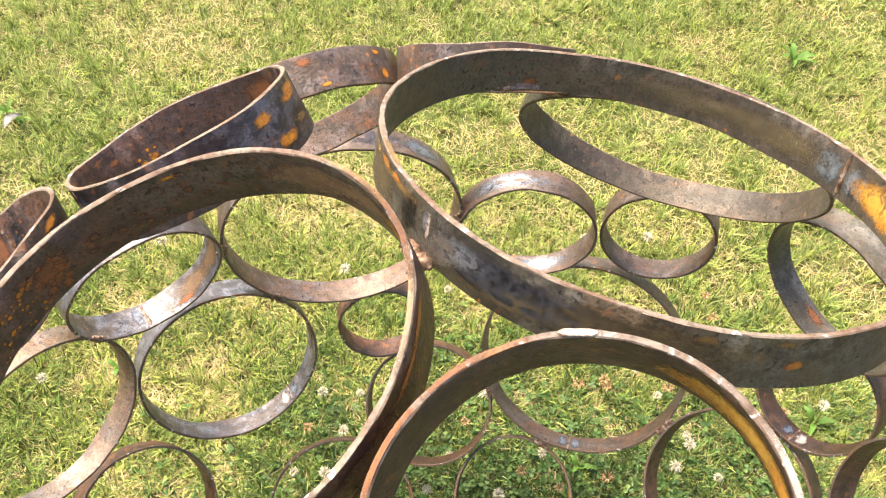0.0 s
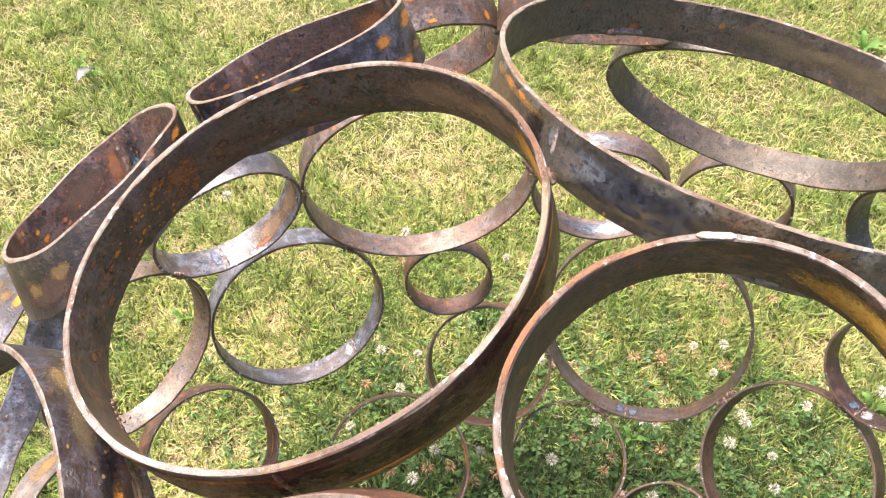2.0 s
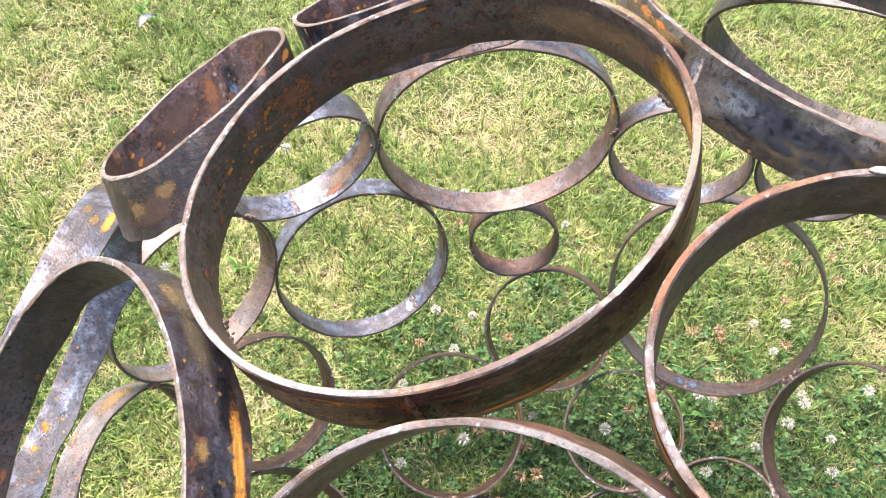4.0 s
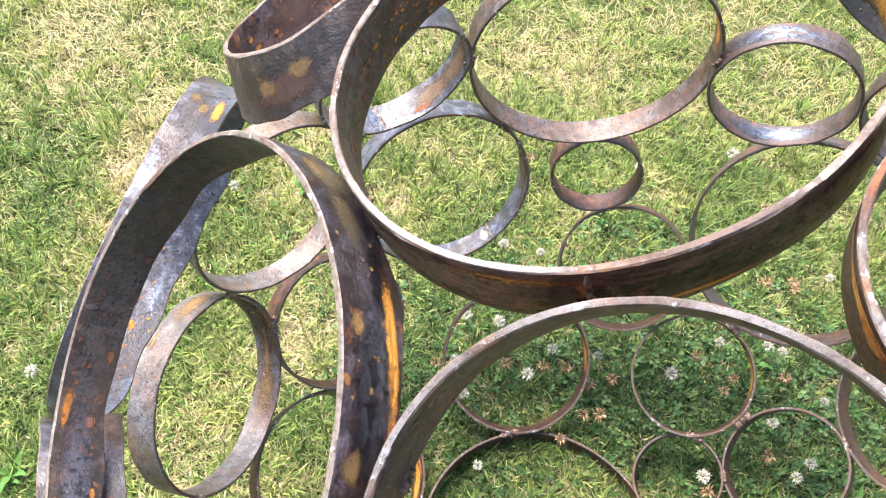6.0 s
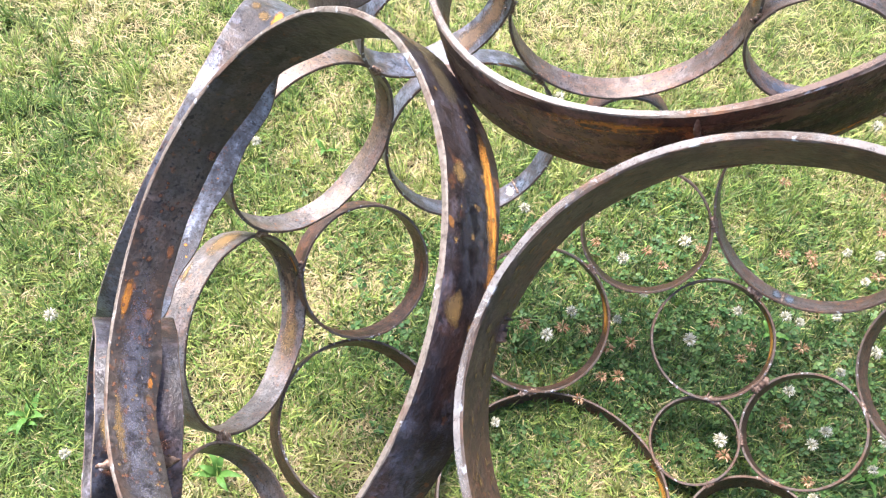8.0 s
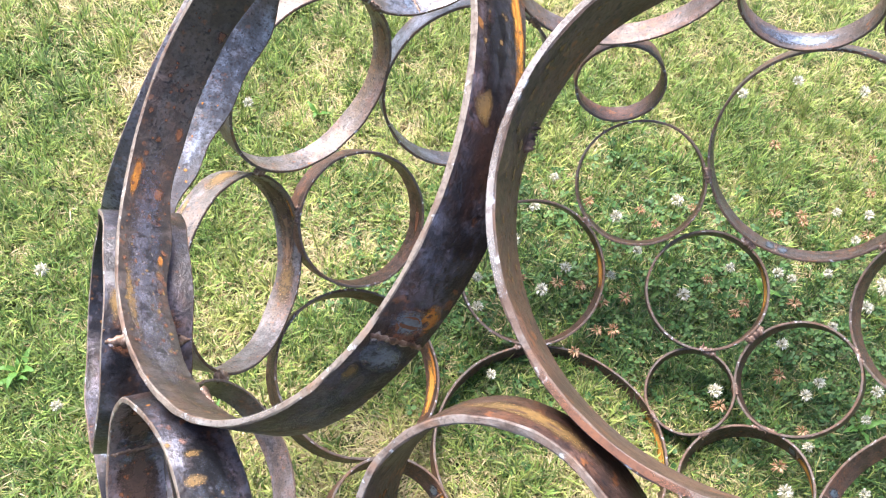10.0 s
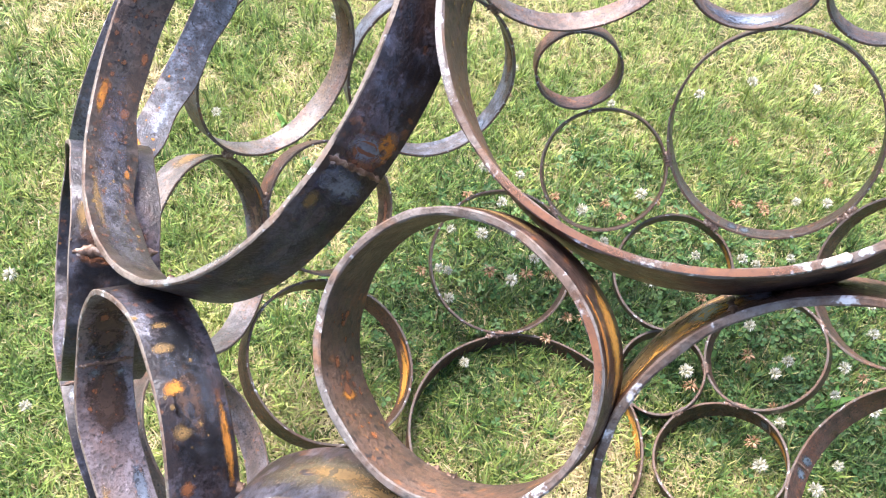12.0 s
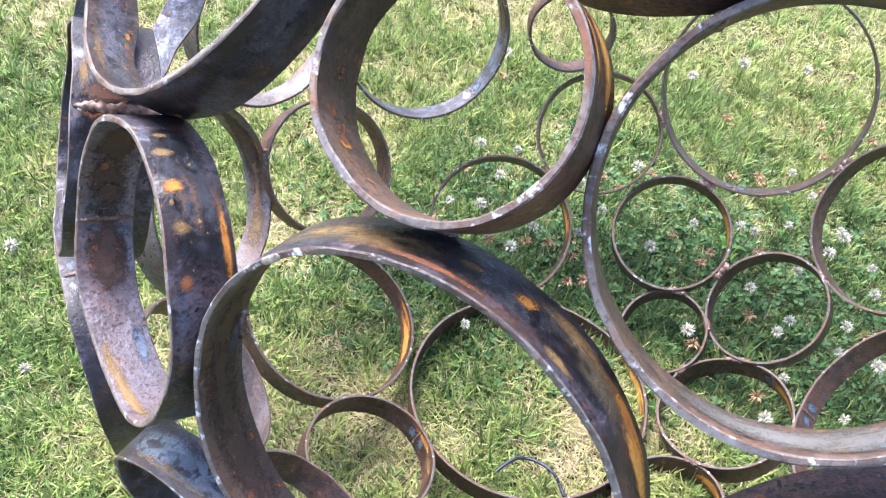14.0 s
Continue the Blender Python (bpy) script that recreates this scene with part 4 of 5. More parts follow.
specks(n5, -125, -80, -26, -4, 14, 3.0, 1, OCHRE, 10)
specks(n6, 15, 75, -24, -6, 30, 2.4, -1, RUST, 11)
specks(n4, -10, 60, -30, -6, 80, 2.2, -1, OCHRE, 12)
specks(n8, 10, 60, -28, -4, 40, 2.6, -1, RUST, 13)
specks(n9, -10, 60, -28, -4, 30, 2.4, -1, RUST, 14)
specks(n9, -140, -70, -28, -3, 10, 2.2, 1, OCHRE, 15)
specks(n19, 60, 130, -26, -4, 16, 2.6, -1, ORANGE, 17)
specks(n3, 60, 130, -28, -4, 22, 2.4, 1, OCHRE, 19)
rust_patch(n1, 152, -14, 70, 50, 1, TAN)
rust_patch(n1, 165, -18, 60, 40, 1, TAN)
rust_patch(n1, 138, -18, 50, 50, 1, TAN)
rust_patch(n2, -150, -12, 50, 34, 1, OLIVE)
# HAZE here and on n8 and n9 paints in sky sheen
rust_patch(n2, -112, -14, 70, 30, 1, HAZE)
rust_patch(n2, -98, -12, 60, 24, 1, HAZE)
rust_patch(n2, -84, -22, 90, 24, 1, OLIVE)
rust_patch(n8, -58, -12, 70, 40, 1, OLIVE)
rust_patch(n8, -74, -8, 50, 20, 1, OCHRE)
rust_patch(n8, -104, -14, 60, 24, 1, HAZE)
rust_patch(n8, -84, -3, 50, 7, 1, RUST)
rust_patch(n8, -90, -24, 60, 12, 1, HAZE)
rust_patch(n8, -126, -18, 50, 14, 1, OLIVE)
rust_patch(n8, -118, -24, 50, 10, 1, OCHRE)
rust_patch(n9, -96, -18, 50, 30, 1, HAZE)
rust_patch(n9, -116, -20, 40, 24, 1, HAZE)
rust_patch(n9, 36, -15, 50, 60, -1, BROWN)
rust_patch(n5, -62, -10, 40, 40, 1, OLIVE)
rust_patch(n7, -28, -10, 100, 34, 1, TAN)
rust_patch(n7, -24, -5, 90, 12, 1, GOLD)
rim_stain(n4, 42, 70, RUBBED)
rim_stain(n4, 8, 80, RUBBED)
rim_stain(n4, -30, 70, RUBBED)
rim_stain(n4, -68, 60, RUBBED)
rim_stain(n4, 95, 80, RED_BROWN)
rim_stain(n4, 128, 60, RED_BROWN)
rim_stain(n3, 66, 50, RUST)
rim_stain(n3, 36, 40, RED_BROWN)
rim_stain(n3, -78, 40, RUBBED)
rim_stain(n7, 82, 70, GREYED)
rim_stain(n6, -140, 50, RED_BROWN)
rim_stain(n1, 152, 150, RUBBED)
rim_stain(n1, -66, 90, RED_BROWN)
rim_stain(n1, -85, 80, TAN)
rim_stain(n1, -48, 60, OCHRE)
rim_stain(n1, -150, 70, BROWN)
rim_stain(n5, 160, 90, RUBBED)
rim_stain(n2, -146, 40, OCHRE)
rust_patch(f8, -60, -14, 60, 50, -1, OCHRE)
rust_patch(f8, 30, -18, 90, 40, -1, AMBER)
rust_patch(f8, -59, -16, 60, 30, 1, OCHRE)
rust_patch(f8, 20, -14, 90, 60, -1, TAN)
rust_patch(f8, 60, -14, 60, 50, -1, OCHRE)
# n10's upward-facing wall: bright sky painted on as pale blue
rust_patch(n10, -62, -16, 90, 60, 1, PALE_BLUE)
rust_patch(n10, -84, -16, 70, 60, 1, PALE_BLUE)
rust_patch(n10, -70, -6, 60, 10, 1, OCHRE)
specks(n5, 60, 118, -28, -3, 70, 2.6, -1, RED_BROWN, 20)
specks(n5, 80, 118, -26, -3, 24, 2.6, -1, OCHRE, 21)
# marks end


def slanted(entry, along, flare):
    """Leans and flares a ring's pipe, with its marks, behind its cut end: the end was torched off at an angle."""
    for ob in (entry[0], *entry[0].children):
        at = Matrix.Identity(4) if ob == entry[0] else ob.matrix_basis.copy()
        back = at.inverted()
        for v in ob.data.vertices:
            x, y, z = at @ v.co
            v.co = back @ Vector((x * (1 - flare * z) + along * z, y * (1 - flare * z), z))


slanted(n13, 0.50, 0.6)


# ---- lawn ----
def patchy(x, y, size, seed):
    """Smooth random values from 0 to 1 over the ground, in patches of about that size."""
    grid = np.random.default_rng(seed).random((64, 64))
    u, v = x / size + 500.0, y / size + 500.0
    i, j = np.floor(u).astype(int), np.floor(v).astype(int)
    fu, fv = u - i, v - j
    fu, fv = fu * fu * (3 - 2 * fu), fv * fv * (3 - 2 * fv)
    at = lambda di, dj: grid[(i + di) % 64, (j + dj) % 64]
    return (at(0, 0) * (1 - fu) + at(1, 0) * fu) * (1 - fv) + (at(0, 1) * (1 - fu) + at(1, 1) * fu) * fv


def fresher(y):
    """How far out on the open lawn a place lies, where the grass is softer and more even, 0 to 1."""
    return np.clip((y - 0.85) / 0.45, 0, 1)


def clover_zone(x, y):
    """How deep a place lies in the clover patch under and beyond the ball, 0 to 1."""
    wave = 0.16 * np.sin(9 * x + 1.0) * np.cos(8 * y) + 0.10 * np.sin(21 * x + 17 * y)
    return np.clip(1.15 - np.hypot((x - 0.20) / 0.66, (y - 0.52) / 0.29) + wave, 0, 1)


# bleached patches (plus) and fresh ones (minus): x, y, radius, strength
PATCHES = [
    # this row: darker green growth that also paints in the ball's shade
    (-0.24, 0.15, 0.06, -0.15), (-0.11, 0.27, 0.06, -0.15), (-0.07, 0.16, 0.06, -0.15),
    (-0.84, 1.45, 0.28, 0.28), (-0.5, 1.52, 0.2, 0.15), (0.86, 1.64, 0.25, 0.15),
    (-0.88, 1.0, 0.09, 0.4), (-0.16, 1.17, 0.09, 0.35), (-0.76, 0.79, 0.1, 0.4), (-0.41, 0.51, 0.07, 0.45), (-0.5, 0.7, 0.08, 0.3),
    (-0.35, 0.7, 0.07, 0.4), (-0.96, 0.96, 0.1, 0.4), (-0.58, 0.14, 0.06, 0.35), (-0.09, 0.29, 0.09, 0.05), (-0.74, 0.6, 0.09, 0.25),
    (-0.13, 1.08, 0.08, 0.2), (-0.18, 1.13, 0.12, 0.25), (0.74, 1.17, 0.1, -0.25), (0.51, 1.15, 0.12, -0.1), (-1.0, 0.76, 0.12, -0.35),
    (-0.88, 0.46, 0.1, -0.35), (-0.88, 0.65, 0.1, -0.3), (-0.35, 0.36, 0.07, -0.25), (-0.9, 0.64, 0.1, -0.3), (0.46, 1.53, 0.12, -0.3),
    (-0.4, 1.57, 0.15, -0.1), (0.67, 1.65, 0.2, -0.15), (-0.84, 1.13, 0.07, -0.3), (-0.25, 0.57, 0.05, -0.2), (-0.7, 0.27, 0.08, -0.15),
    (-0.83, 0.9, 0.06, -0.3), (-0.71, 1.35, 0.12, -0.1), (-0.4, 0.38, 0.06, -0.15),
]


def dry_field(x, y):
    """How bleached the lawn is at a place, 0 fresh to 1 dry."""
    d = 0.52 + 0.70 * (patchy(x, y, 0.24, 3) - 0.5) + 0.70 * (patchy(x, y, 0.085, 4) - 0.5) + 0.45 * (patchy(x, y, 0.032, 5) - 0.5)
    for px, py, r, much in PATCHES:
        d = d + 0.8 * much * np.exp(-((x - px) ** 2 + (y - py) ** 2) / (r * r))
    return np.clip(d - 0.32 * clover_zone(x, y), 0, 1)


def blades(name, rng, x, y, height, width, lean, mat, label, category, way, dry, lift=0.0):
    """Bent tapering blades, one island each; lean is the fall from upright, in radians, of the lower half."""
    n = len(x)
    fall = way + rng.normal(0, 0.3, n)
    wx, wy = np.cos(way + np.pi / 2) * width / 2, np.sin(way + np.pi / 2) * width / 2
    z0 = ground_height(x, y) - 0.002 + lift * rng.random(n)
    tip = np.minimum(lean * 1.35 + 0.25, 1.75)
    up1, go1 = height * np.cos(lean) * 0.5, height * np.sin(lean) * 0.5
    up2, go2 = np.maximum(up1 + height * np.cos(tip) * 0.5, 0.002), height * np.sin(tip) * 0.5
    cx, cy, dx, dy = np.cos(way), np.sin(way), np.cos(fall), np.sin(fall)
    v = np.empty((n, 5, 3))
    v[:, 0] = np.stack([x - wx * 0.8, y - wy * 0.8, z0], -1)
    v[:, 1] = np.stack([x + wx * 0.8, y + wy * 0.8, z0], -1)
    v[:, 2] = np.stack([x + cx * go1 - wx, y + cy * go1 - wy, z0 + up1], -1)
    v[:, 3] = np.stack([x + cx * go1 + wx, y + cy * go1 + wy, z0 + up1], -1)
    v[:, 4] = np.stack([x + cx * go1 + dx * go2, y + cy * go1 + dy * go2, z0 + up2], -1)
    tris = (np.arange(n) * 5)[:, None, None] + np.array([[0, 1, 3], [0, 3, 2], [2, 3, 4]])
    me = fast_mesh(name, v.reshape(-1, 3), tris.reshape(-1, 3), mat, True)
    if dry is not None:
        drier_tip = np.where(rng.random(n) < 0.3, rng.uniform(0.1, 0.5, n), 0.0)
        hue = np.stack([dry + 0.10, dry + 0.10, dry, dry, dry + drier_tip], -1)
        me.attributes.new("dryness", "FLOAT", "POINT").data.foreach_set("value", np.clip(hue, 0, 1).astype(np.float32).ravel())
    return tagged(new(name, me), label, category, kind="stuff")


def places(rng, n):
    """Spots on the lawn round and beyond the ball, thickest close by and thinning out without a border."""
    kind = rng.random(n)
    way, far = rng.uniform(0, 2 * np.pi, n), np.sqrt(rng.random(n)) * rng.normal(1, 0.11, n)
    loose = np.abs(rng.normal(0, 1.0, n)) + 0.75
    wide, deep = np.where(kind < 0.36, 0.85 * far, np.where(kind < 0.90, 1.42 * far, 1.25 * loose)), np.where(kind < 0.36, 0.62 * far, np.where(kind < 0.90, 1.20 * far, 1.1 * loose))
    return -0.05 + wide * np.cos(way), np.where(kind < 0.36, 0.48, 0.95) + deep * np.sin(way)


def tufts(seed, n, each):
    """Fresh tufts: blades fanning out of one crown, taller in the middle, alike in colour."""
    rng = np.random.default_rng(seed)
    tx, ty = places(rng, n)
    keep = rng.random(n) < 1.12 - 0.85 * dry_field(tx, ty)
    tx, ty = tx[keep], ty[keep]
    n = len(tx)
    count = rng.integers(each // 2, each * 3 // 2, n)
    own = np.repeat(np.arange(n), count)
    m = len(own)
    zone = clover_zone(tx, ty)
    tall = rng.uniform(0.7, 1.35, n) * (1 - 0.1 * zone)
    hue = 0.06 + 0.50 * dry_field(tx, ty) + rng.normal(0, 0.13, n) - 0.24 * zone
    hue = np.maximum(hue, 0.19 - 0.30 * zone + rng.normal(0, 0.04, n))
    hue += (0.34 - hue) * 0.6 * fresher(ty)
    spread = rng.uniform(0.004, 0.012, n)[own]
    way = rng.uniform(0, 2 * np.pi, m)
    far = np.abs(rng.normal(0, 1, m)) * spread
    main = rng.uniform(0, 2 * np.pi, n)[own]
    x, y = tx[own] + far * np.cos(way), ty[own] + far * np.sin(way)
    swept = np.where(rng.random(m) < 0.45, main + rng.normal(0, 0.5, m), way + rng.normal(0, 0.4, m))
    lean = np.clip(rng.normal(0.58, 0.32, m), 0.05, 1.45)
    height = rng.uniform(0.014, 0.038, m) * tall[own]
    return blades("grass_tufts", rng, x, y, height, rng.uniform(0.0012, 0.0026, m) * (1 - 0.2 * fresher(y)), lean, GRASS, "fresh green tufts in the short mown lawn", "grass", swept, hue[own] + rng.normal(0, 0.09, m))


def loose_grass(seed, n):
    """Single fine blades between the tufts."""
    rng = np.random.default_rng(seed)
    x, y = places(rng, n)
    dry = dry_field(x, y)
    hue = 0.15 + 0.64 * dry + rng.normal(0, 0.20, n) - 0.16 * clover_zone(x, y)
    hue = np.where(rng.random(n) < 0.13, rng.uniform(0.7, 1.0, n), hue)
    hue += (0.43 - hue) * 0.55 * fresher(y)
    return blades("lawn_grass", rng, x, y, rng.uniform(0.012, 0.034, n), rng.uniform(0.0009, 0.0020, n) * (1 - 0.2 * fresher(y)), np.clip(rng.normal(0.80, 0.35, n), 0.1, 1.5), GRASS, "short mown lawn grass, green and sun-bleached straw yellow", "grass", rng.uniform(0, 2 * np.pi, n), hue)


def thatch(seed, n):
    """Dead fine stalks matted on the soil, thickest in the bleached patches."""
    rng = np.random.default_rng(seed)
    x, y = places(rng, n)
    keep = rng.random(n) < (0.12 + 0.88 * dry_field(x, y)) * (1 - 0.40 * clover_zone(x, y)) * (1 - 0.2 * fresher(y))
    x, y = x[keep], y[keep]
    n = len(x)
    way = 6.28 * patchy(x, y, 0.03, 8) + rng.normal(0, 1.1, n)
    return blades("dry_straw", rng, x, y, rng.uniform(0.012, 0.040, n), rng.uniform(0.0007, 0.0017, n) * (1 - 0.2 * fresher(y)), rng.uniform(1.0, 1.5, n), STRAW, "dry bleached grass clippings and straw lying in the lawn", "straw", way, None, 0.007)


def outer_grass(seed, n):
    """Coarser growth where the lawn goes on past the ball, thinning out."""
    rng = np.random.default_rng(seed)
    x, y = rng.normal(0.0, 1.7, n), rng.normal(0.9, 1.7, n)
    keep = np.hypot((x + 0.05) / 1.4, (y - 0.95) / 1.2) > rng.normal(1.0, 0.12, n)
    x, y = x[keep], y[keep]
    n = len(x)
    return blades("outer_grass", rng, x, y, rng.uniform(0.014, 0.036, n), rng.uniform(0.002, 0.005, n), np.clip(rng.normal(0.8, 0.35, n), 0.1, 1.5), GRASS, "short mown lawn grass stretching away from the ball", "grass", rng.uniform(0, 6.28, n), 0.15 + 0.6 * dry_field(x, y) + rng.normal(0, 0.15, n))


def undergrowth(seed, n):
    """Extra fine dark blades that fill the green patch under the ball."""
    rng = np.random.default_rng(seed)
    x, y = rng.uniform(-0.55, 1.0, n), rng.uniform(0.05, 1.0, n)
    keep = rng.random(n) < clover_zone(x, y)
    x, y = x[keep], y[keep]
    n = len(x)
    return blades("lush_grass", rng, x, y, rng.uniform(0.012, 0.034, n), rng.uniform(0.0011, 0.0022, n), np.clip(rng.normal(0.85, 0.35, n), 0.1, 1.4), GRASS, "dense short green grass under the ball", "grass", rng.uniform(0, 6.28, n), np.where(rng.random(n) < 0.25, rng.uniform(0.6, 1.0, n), rng.normal(0.06, 0.15, n)))


tufts(11, 18500, 25)
loose_grass(12, 185000)
thatch(31, 185000)
undergrowth(23, 62000)
outer_grass(37, 110000)


def clover_leaves(seed, n):
    """Trifoliate leaves on short stalks, three rounded leaflets each."""
    rng = np.random.default_rng(seed)
    x, y = rng.uniform(-0.55, 0.95, n), rng.uniform(0.18, 0.95, n)
    keep = rng.random(n) < clover_zone(x, y) ** 1.4
    x, y = x[keep], y[keep]
    n = len(x)
    z = ground_height(x, y) + rng.uniform(0.005, 0.019, n)
    size = rng.uniform(0.0042, 0.0082, n)
    spin = rng.uniform(0, 6.28, n)
    tip = rng.normal(0, 0.35, (n, 2))
    outline = np.array([(0.0, 0.0), (0.55, 0.48), (0.95, 0.34), (1.02, 0.0), (0.95, -0.34), (0.55, -0.48)])
    verts, tris = [], []
    base = 0
    fan = np.array([(0, 1, 2), (0, 2, 3), (0, 3, 4), (0, 4, 5)])
    for leaf in range(3):
        way = spin + leaf * 2.094
        u, v = outline[:, 0][None] * size[:, None], outline[:, 1][None] * size[:, None]
        px = x[:, None] + u * np.cos(way)[:, None] - v * np.sin(way)[:, None]
        py = y[:, None] + u * np.sin(way)[:, None] + v * np.cos(way)[:, None]
        pz = z[:, None] + (px - x[:, None]) * tip[:, :1] + (py - y[:, None]) * tip[:, 1:] + np.abs(v) * 0.35
        verts.append(np.stack([px, py, pz], -1).reshape(-1, 3))
        tris.append((base + np.arange(n) * 6)[:, None, None] + fan)
        base += n * 6
    me = fast_mesh("clover_leaves", np.concatenate(verts), np.concatenate([t.reshape(-1, 3) for t in tris]), CLOVER)
    return tagged(new("clover_leaves", me), "dark green three-lobed clover leaves among the grass", "clover", kind="stuff")


clover_leaves(41, 11000)


# ---- clover flowers ----
def flower_head(seed, radius, faded):
    """A loose globe of narrow florets; the lower ones droop, and those of a faded head stand off like a star and brown."""
    rng = np.random.default_rng(seed)
    verts, faces = [], []
    count = 96 if not faded else 34
    for k in range(count):
        up = 1 - 1.5 * (k + 0.5) / count if not faded else 0.75 - 1.25 * (k + 0.5) / count
        ring_r = math.sqrt(max(0.0, 1 - up * up))
        way = k * 2.39996 + rng.normal(0, 0.3)
        d = Vector((ring_r * math.cos(way), ring_r * math.sin(way), up * 0.8)).normalized()
        long = radius * (rng.uniform(0.66, 1.10) if not faded else rng.uniform(0.75, 1.45))
        a, b = across(d)
        fat = radius * (rng.uniform(0.075, 0.125) if not faded else rng.uniform(0.09, 0.15))
        bend = Vector((0, 0, radius * (rng.uniform(-0.45, -0.1) if faded else 0.25 * up - 0.08)))
        i = len(verts)
        verts += [d * long * 0.2, d * long * 0.70 + a * fat, d * long * 0.70 - a * fat * 0.5 + b * fat, d * long * 0.70 - a * fat * 0.5 - b * fat, d * long + bend]
        faces += [(i, i + 1, i + 2), (i, i + 2, i + 3), (i, i + 3, i + 1), (i + 4, i + 2, i + 1), (i + 4, i + 3, i + 2), (i + 4, i + 1, i + 3)]
    return mesh_of("flower_head", verts, faces, [FADED if faded else PETAL], smooth=False)


def stem_mesh(height, lean):
    verts, faces = [], []
    for k in range(5):
        s = k / 4
        for j in range(5):
            w = j * 2 * math.pi / 5
            verts.append((lean * s * s + 0.0009 * math.cos(w), 0.0009 * math.sin(w), height * s))
    for k in range(4):
        for j in range(5):
            faces.append((k * 5 + j, k * 5 + (j + 1) % 5, k * 5 + 5 + (j + 1) % 5, k * 5 + 5 + j))
    return mesh_of("stem", verts, faces, [STEM])


def clover_flower(seed, radius, height, lean, faded, label):
    thing = tagged(new("clover_flower"), label, "flower", "clover flowers in the lawn")
    part("stem", stem_mesh(height, lean), thing)
    head = part("flower_head", flower_head(seed, radius, faded), thing)
    head.location = (lean, 0, height)
    return thing


FRESH = [clover_flower(61 + k, 0.0076 + 0.0012 * k, 0.049 + 0.003 * k, 0.004 * (k - 1), False, "white clover flower head on a thin green stem") for k in range(3)]
SPENT = [clover_flower(71 + k, 0.0076 + 0.0012 * k, 0.047 + 0.003 * k, 0.004 * (k - 1), True, "faded brown clover flower head with drooping florets") for k in range(2)]
used = set()


def bloom(x, y, faded=0):
    kinds = SPENT if faded else FRESH
    pick = int(abs(x * 7919 + y * 104729) * 10) % len(kinds)
    m = pose(x, y, float(ground_height(x, y)), 0, 0, (x * 3571 + y * 2789) * 100 % 360)
    if kinds[pick].name in used:
        return copy_thing(kinds[pick], m)
    used.add(kinds[pick].name)
    kinds[pick].matrix_basis = m
    return kinds[pick]


# flowers begin
bloom(-0.203, 0.474)
bloom(-0.189, 0.477)
bloom(-0.184, 0.429)
bloom(0.263, 0.341)
bloom(0.291, 0.251)
bloom(-0.061, 0.643, 1)
bloom(-0.230, 0.473, 1)
bloom(-0.136, 0.486, 1)
bloom(0.219, 0.841, 1)
bloom(0.377, 0.856, 1)
bloom(0.222, 0.303, 1)
bloom(0.074, 0.679)
bloom(-0.021, 0.622)
bloom(-0.118, 0.672)
bloom(-0.170, 0.673)
bloom(-0.200, 0.552)
bloom(-0.135, 0.611)
bloom(-0.157, 0.548)
bloom(-0.077, 0.519)
bloom(-0.101, 0.476)
bloom(0.089, 0.522)
bloom(0.158, 0.585)
bloom(0.239, 0.593)
bloom(0.222, 0.595)
bloom(0.298, 0.619)
bloom(0.312, 0.727)
bloom(0.256, 0.984)
bloom(0.168, 0.933)
bloom(0.361, 0.990)
bloom(0.137, 0.387)
bloom(0.257, 0.410)
bloom(0.276, 0.433)
bloom(0.227, 0.479)
bloom(0.376, 0.621)
bloom(0.373, 0.598)
bloom(0.344, 0.564)
bloom(0.403, 0.551)
bloom(0.400, 0.504)
bloom(0.353, 0.440)
bloom(0.339, 0.400)
bloom(0.385, 0.383)
bloom(0.330, 0.291)
bloom(0.223, 0.272)
bloom(-0.746, 0.339)
bloom(-0.652, 0.173)
bloom(-0.151, 0.341)
bloom(0.016, 0.579)
bloom(-0.150, 0.904)
bloom(-0.085, 0.492, 1)
bloom(-0.055, 0.502, 1)
bloom(-0.157, 0.852, 1)
bloom(0.451, 0.830, 1)
bloom(0.219, 0.703, 1)
bloom(0.357, 0.698, 1)
bloom(-0.021, 0.478, 1)
bloom(0.382, 0.434, 1)
bloom(0.256, 0.363, 1)
bloom(0.144, 0.366, 1)
bloom(-0.010, 0.528)
bloom(0.015, 0.871)
bloom(-0.590, 0.687)
bloom(0.583, 0.667)
bloom(0.336, 0.682)
bloom(-0.462, 0.951)
bloom(-0.191, 0.617, 1)
bloom(0.259, 0.711, 1)
bloom(0.525, 0.663, 1)
bloom(0.443, 0.874, 1)
bloom(0.040, 0.636, 1)
bloom(0.295, 0.529)
bloom(0.359, 0.735)
bloom(0.100, 0.680, 1)
bloom(0.016, 0.649, 1)
bloom(0.367, 0.778, 1)
bloom(0.009, 0.494, 1)
bloom(0.223, 0.431, 1)
bloom(0.469, 0.636)
bloom(0.265, 0.697, 1)
bloom(0.127, 0.559, 1)
bloom(-0.023, 0.439, 1)
bloom(-0.001, 0.439, 1)
bloom(0.159, 0.511, 1)
bloom(0.246, 0.551, 1)
bloom(0.180, 0.535, 1)
bloom(-0.048, 0.400, 1)
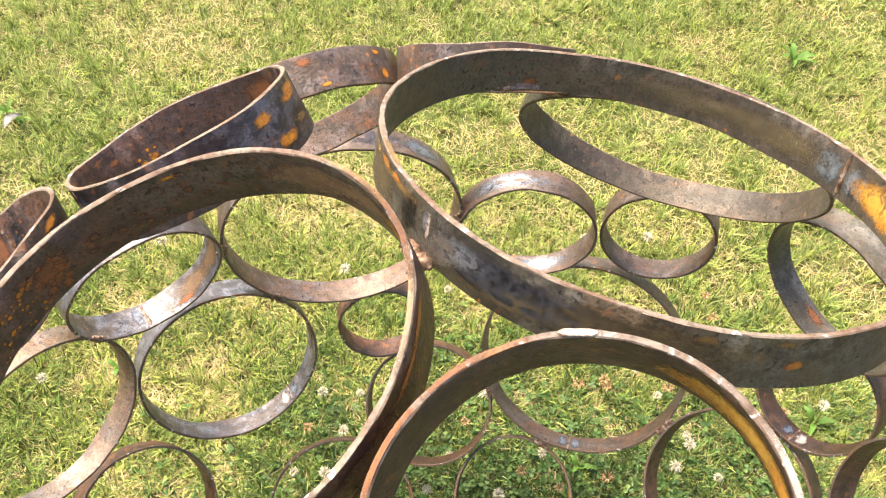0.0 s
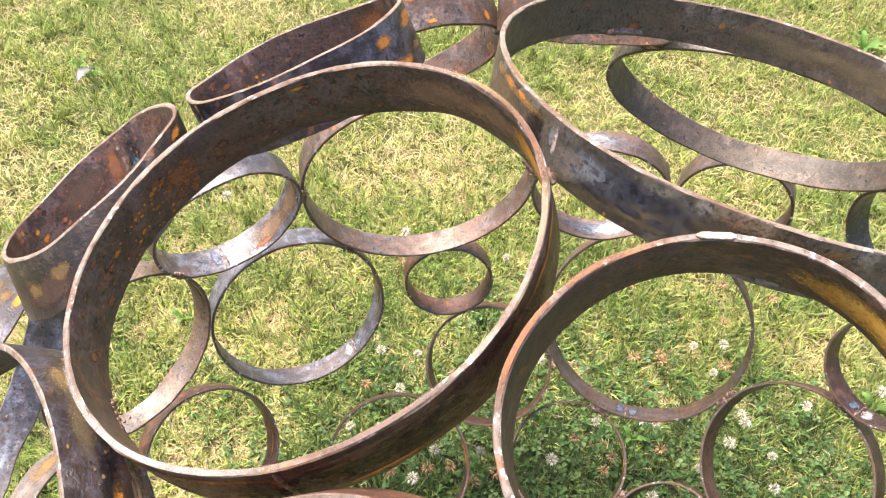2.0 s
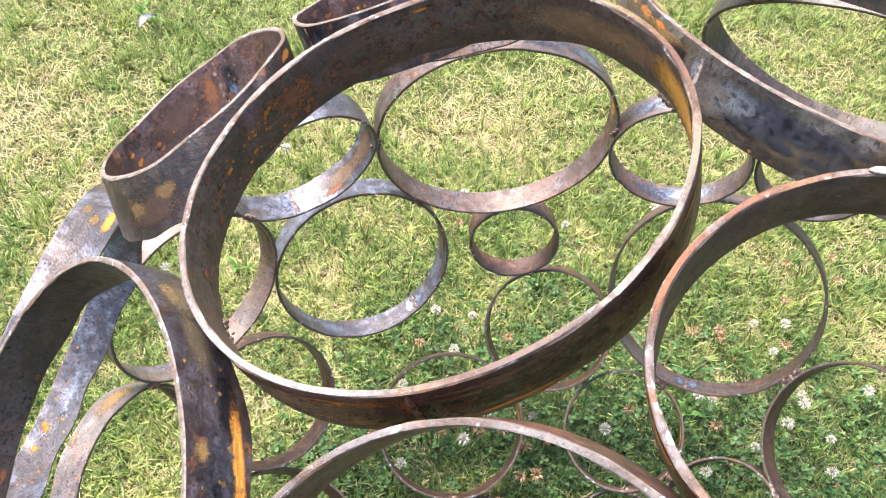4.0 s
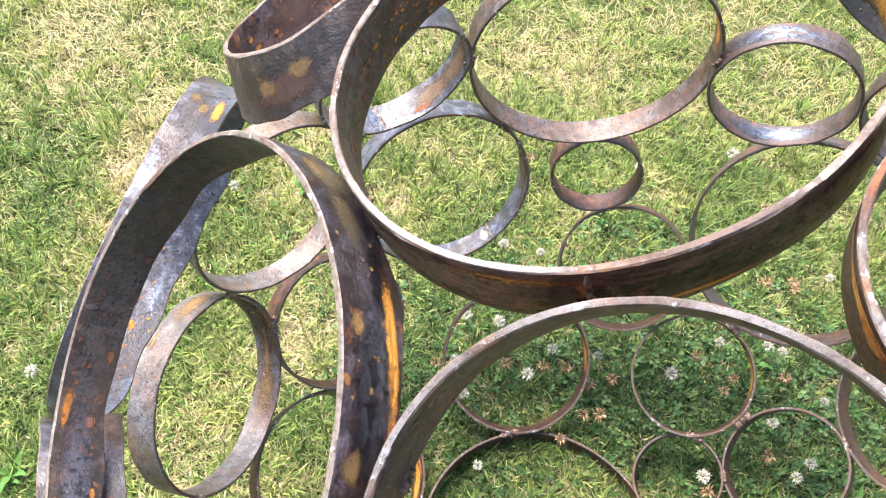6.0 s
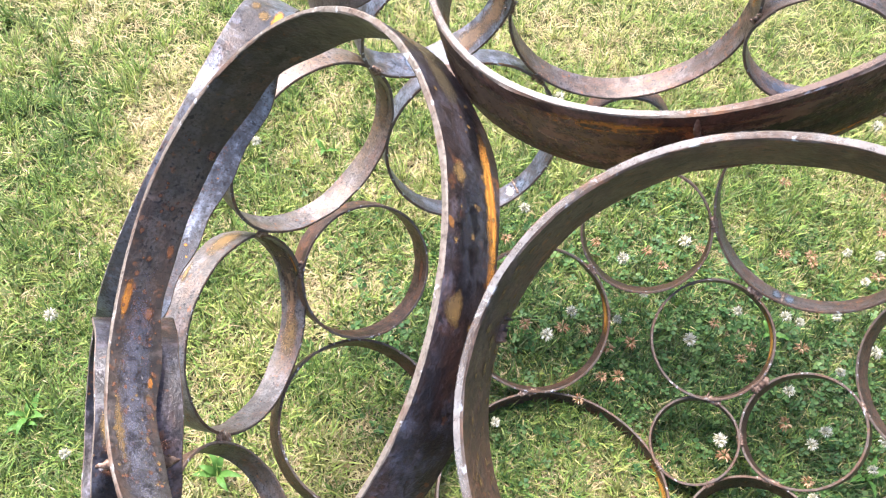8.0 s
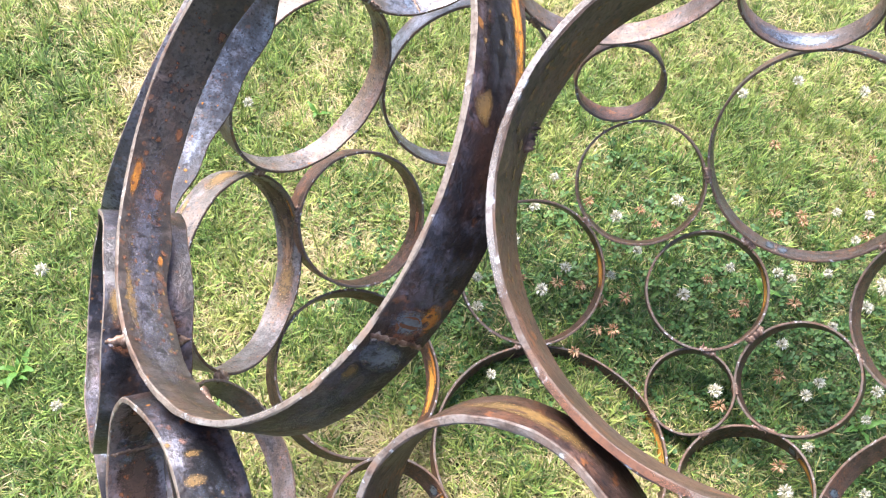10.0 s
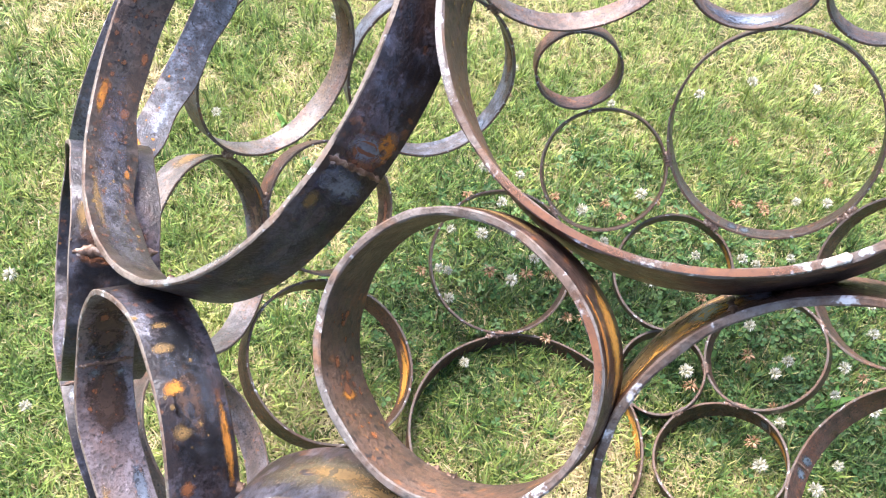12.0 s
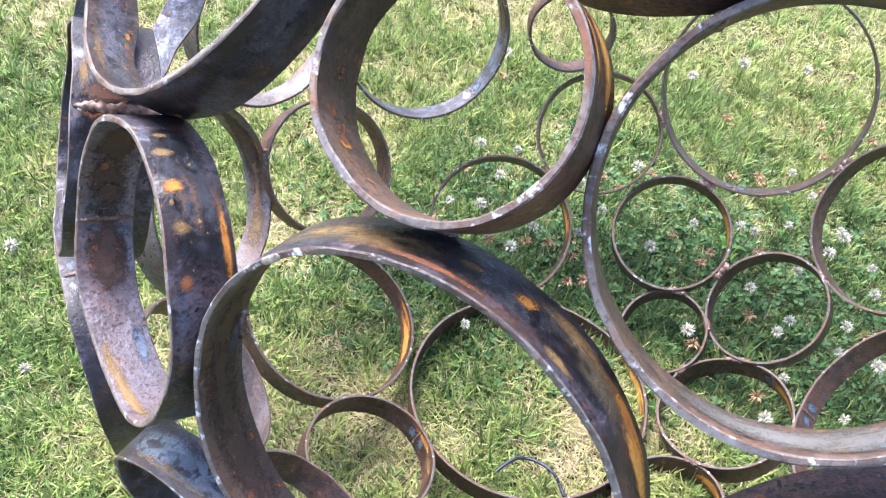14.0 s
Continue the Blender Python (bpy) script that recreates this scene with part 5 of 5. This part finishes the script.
# flowers end


# ---- broad weeds, cord, litter ----
def weed_leaf(long, wide, lift, seed):
    rng = np.random.default_rng(seed)
    verts, faces = [], []
    for k in range(9):
        s = k / 8
        w = wide * math.sin(math.pi * min(1, 0.08 + s * 0.92)) ** 0.8 * (1 - 0.3 * s) * 0.5 * (1 + 0.12 * math.sin(k * 2.2))
        z = lift * math.sin(s * 2.4) + rng.normal(0, 0.0006)
        verts += [(s * long, -w, z + w * 0.35), (s * long, 0, z), (s * long, w, z + w * 0.35)]
        if k:
            i = k * 3
            faces += [(i - 3, i - 2, i + 1, i), (i - 2, i - 1, i + 2, i + 1)]
    return mesh_of("leaf", verts, faces, [WEED])


def weed(x, y, size, count, seed):
    rng = np.random.default_rng(seed)
    thing = tagged(new("broadleaf_weed"), "low rosette of fresh green broad weed leaves", "weed", "weeds in the lawn")
    thing.location = (x, y, float(ground_height(x, y)) + 0.006)
    for k in range(count):
        leaf = part("leaf", weed_leaf(size * rng.uniform(0.75, 1.2), size * rng.uniform(0.24, 0.36), size * rng.uniform(0.2, 0.4), seed * 20 + k), thing)
        leaf.matrix_basis = pose(0, 0, 0.004, rng.normal(0, 8), -rng.uniform(5, 25), k * 360 / count + rng.normal(0, 18))
    return thing


# weeds begin
weed(-0.733, 0.202, 0.028, 3, 3)
weed(-0.473, 0.200, 0.034, 6, 4)
weed(0.770, 1.531, 0.045, 7, 5)
weed(0.346, 0.400, 0.035, 4, 6)
weed(0.213, 0.582, 0.030, 3, 7)
weed(-0.732, 0.213, 0.034, 4, 8)
weed(-0.495, 0.728, 0.025, 3, 9)
weed(-0.008, 0.510, 0.026, 2, 10)
weed(0.585, 0.660, 0.040, 3, 11)
weed(-0.842, 1.290, 0.030, 5, 12)
weed(-0.805, 1.262, 0.024, 4, 13)
CORD_WAY = [(-0.084, 0.155), (-0.068, 0.172), (-0.052, 0.182), (-0.035, 0.177), (-0.017, 0.164), (-0.006, 0.151), (-0.003, 0.139)]
LITTER = (-0.819, 1.225)
# weeds end


def cord(way, radius):
    """A thin twisted cord lying over the grass tips."""
    cu = bpy.data.curves.new("cord", "CURVE")
    cu.dimensions, cu.bevel_depth, cu.bevel_resolution = "3D", radius, 2
    sp = cu.splines.new("NURBS")
    sp.points.add(len(way) - 1)
    for k, (p, (x, y)) in enumerate(zip(sp.points, way)):
        p.co = (x, y, 0.006 + 0.006 * math.sin(k * 2.1), 1)
    sp.use_endpoint_u, sp.order_u = True, 3
    mat, tree, bsdf = material("navy_cord")
    where = tree.nodes.new("ShaderNodeTexCoord").outputs["Object"]
    tree.links.new(ramp(tree, cloud(tree, where, 400.0), (0.4, (0.006, 0.008, 0.016)), (0.6, (0.018, 0.023, 0.042))), bsdf.inputs["Base Color"])
    cu.materials.append(mat)
    probe = bpy.data.objects.new("cord_shape", cu)
    scene.collection.objects.link(probe)
    me = bpy.data.meshes.new_from_object(probe.evaluated_get(bpy.context.evaluated_depsgraph_get()))
    bpy.data.objects.remove(probe)
    return tagged(new("cord", me), "thin dark navy cord lying curled on the grass", "cord")


cord(CORD_WAY, 0.0020)


def litter(x, y):
    """A scrap of grey withered leaf."""
    mat, tree, bsdf = material("withered_leaf")
    where = tree.nodes.new("ShaderNodeTexCoord").outputs["Object"]
    tree.links.new(ramp(tree, cloud(tree, where, 60.0), (0.4, (0.025, 0.028, 0.025)), (0.6, (0.095, 0.095, 0.09))), bsdf.inputs["Base Color"])
    verts, faces = [], []
    for k in range(7):
        s = k / 6
        w = 0.011 * math.sin(math.pi * (0.1 + 0.85 * s))
        z = 0.036 + 0.008 * math.sin(s * 4)
        verts += [(s * 0.05, -w, z + 0.006), (s * 0.05, 0, z), (s * 0.05, w, z + 0.004)]
        if k:
            i = k * 3
            faces += [(i - 3, i - 2, i + 1, i), (i - 2, i - 1, i + 2, i + 1)]
    ob = tagged(new("withered_leaf", mesh_of("withered_leaf", verts, faces, [mat])), "small grey withered leaf lying in the grass", "leaf")
    ob.matrix_basis = pose(x, y, -0.026, 0, 0, 70)
    return ob


litter(*LITTER)
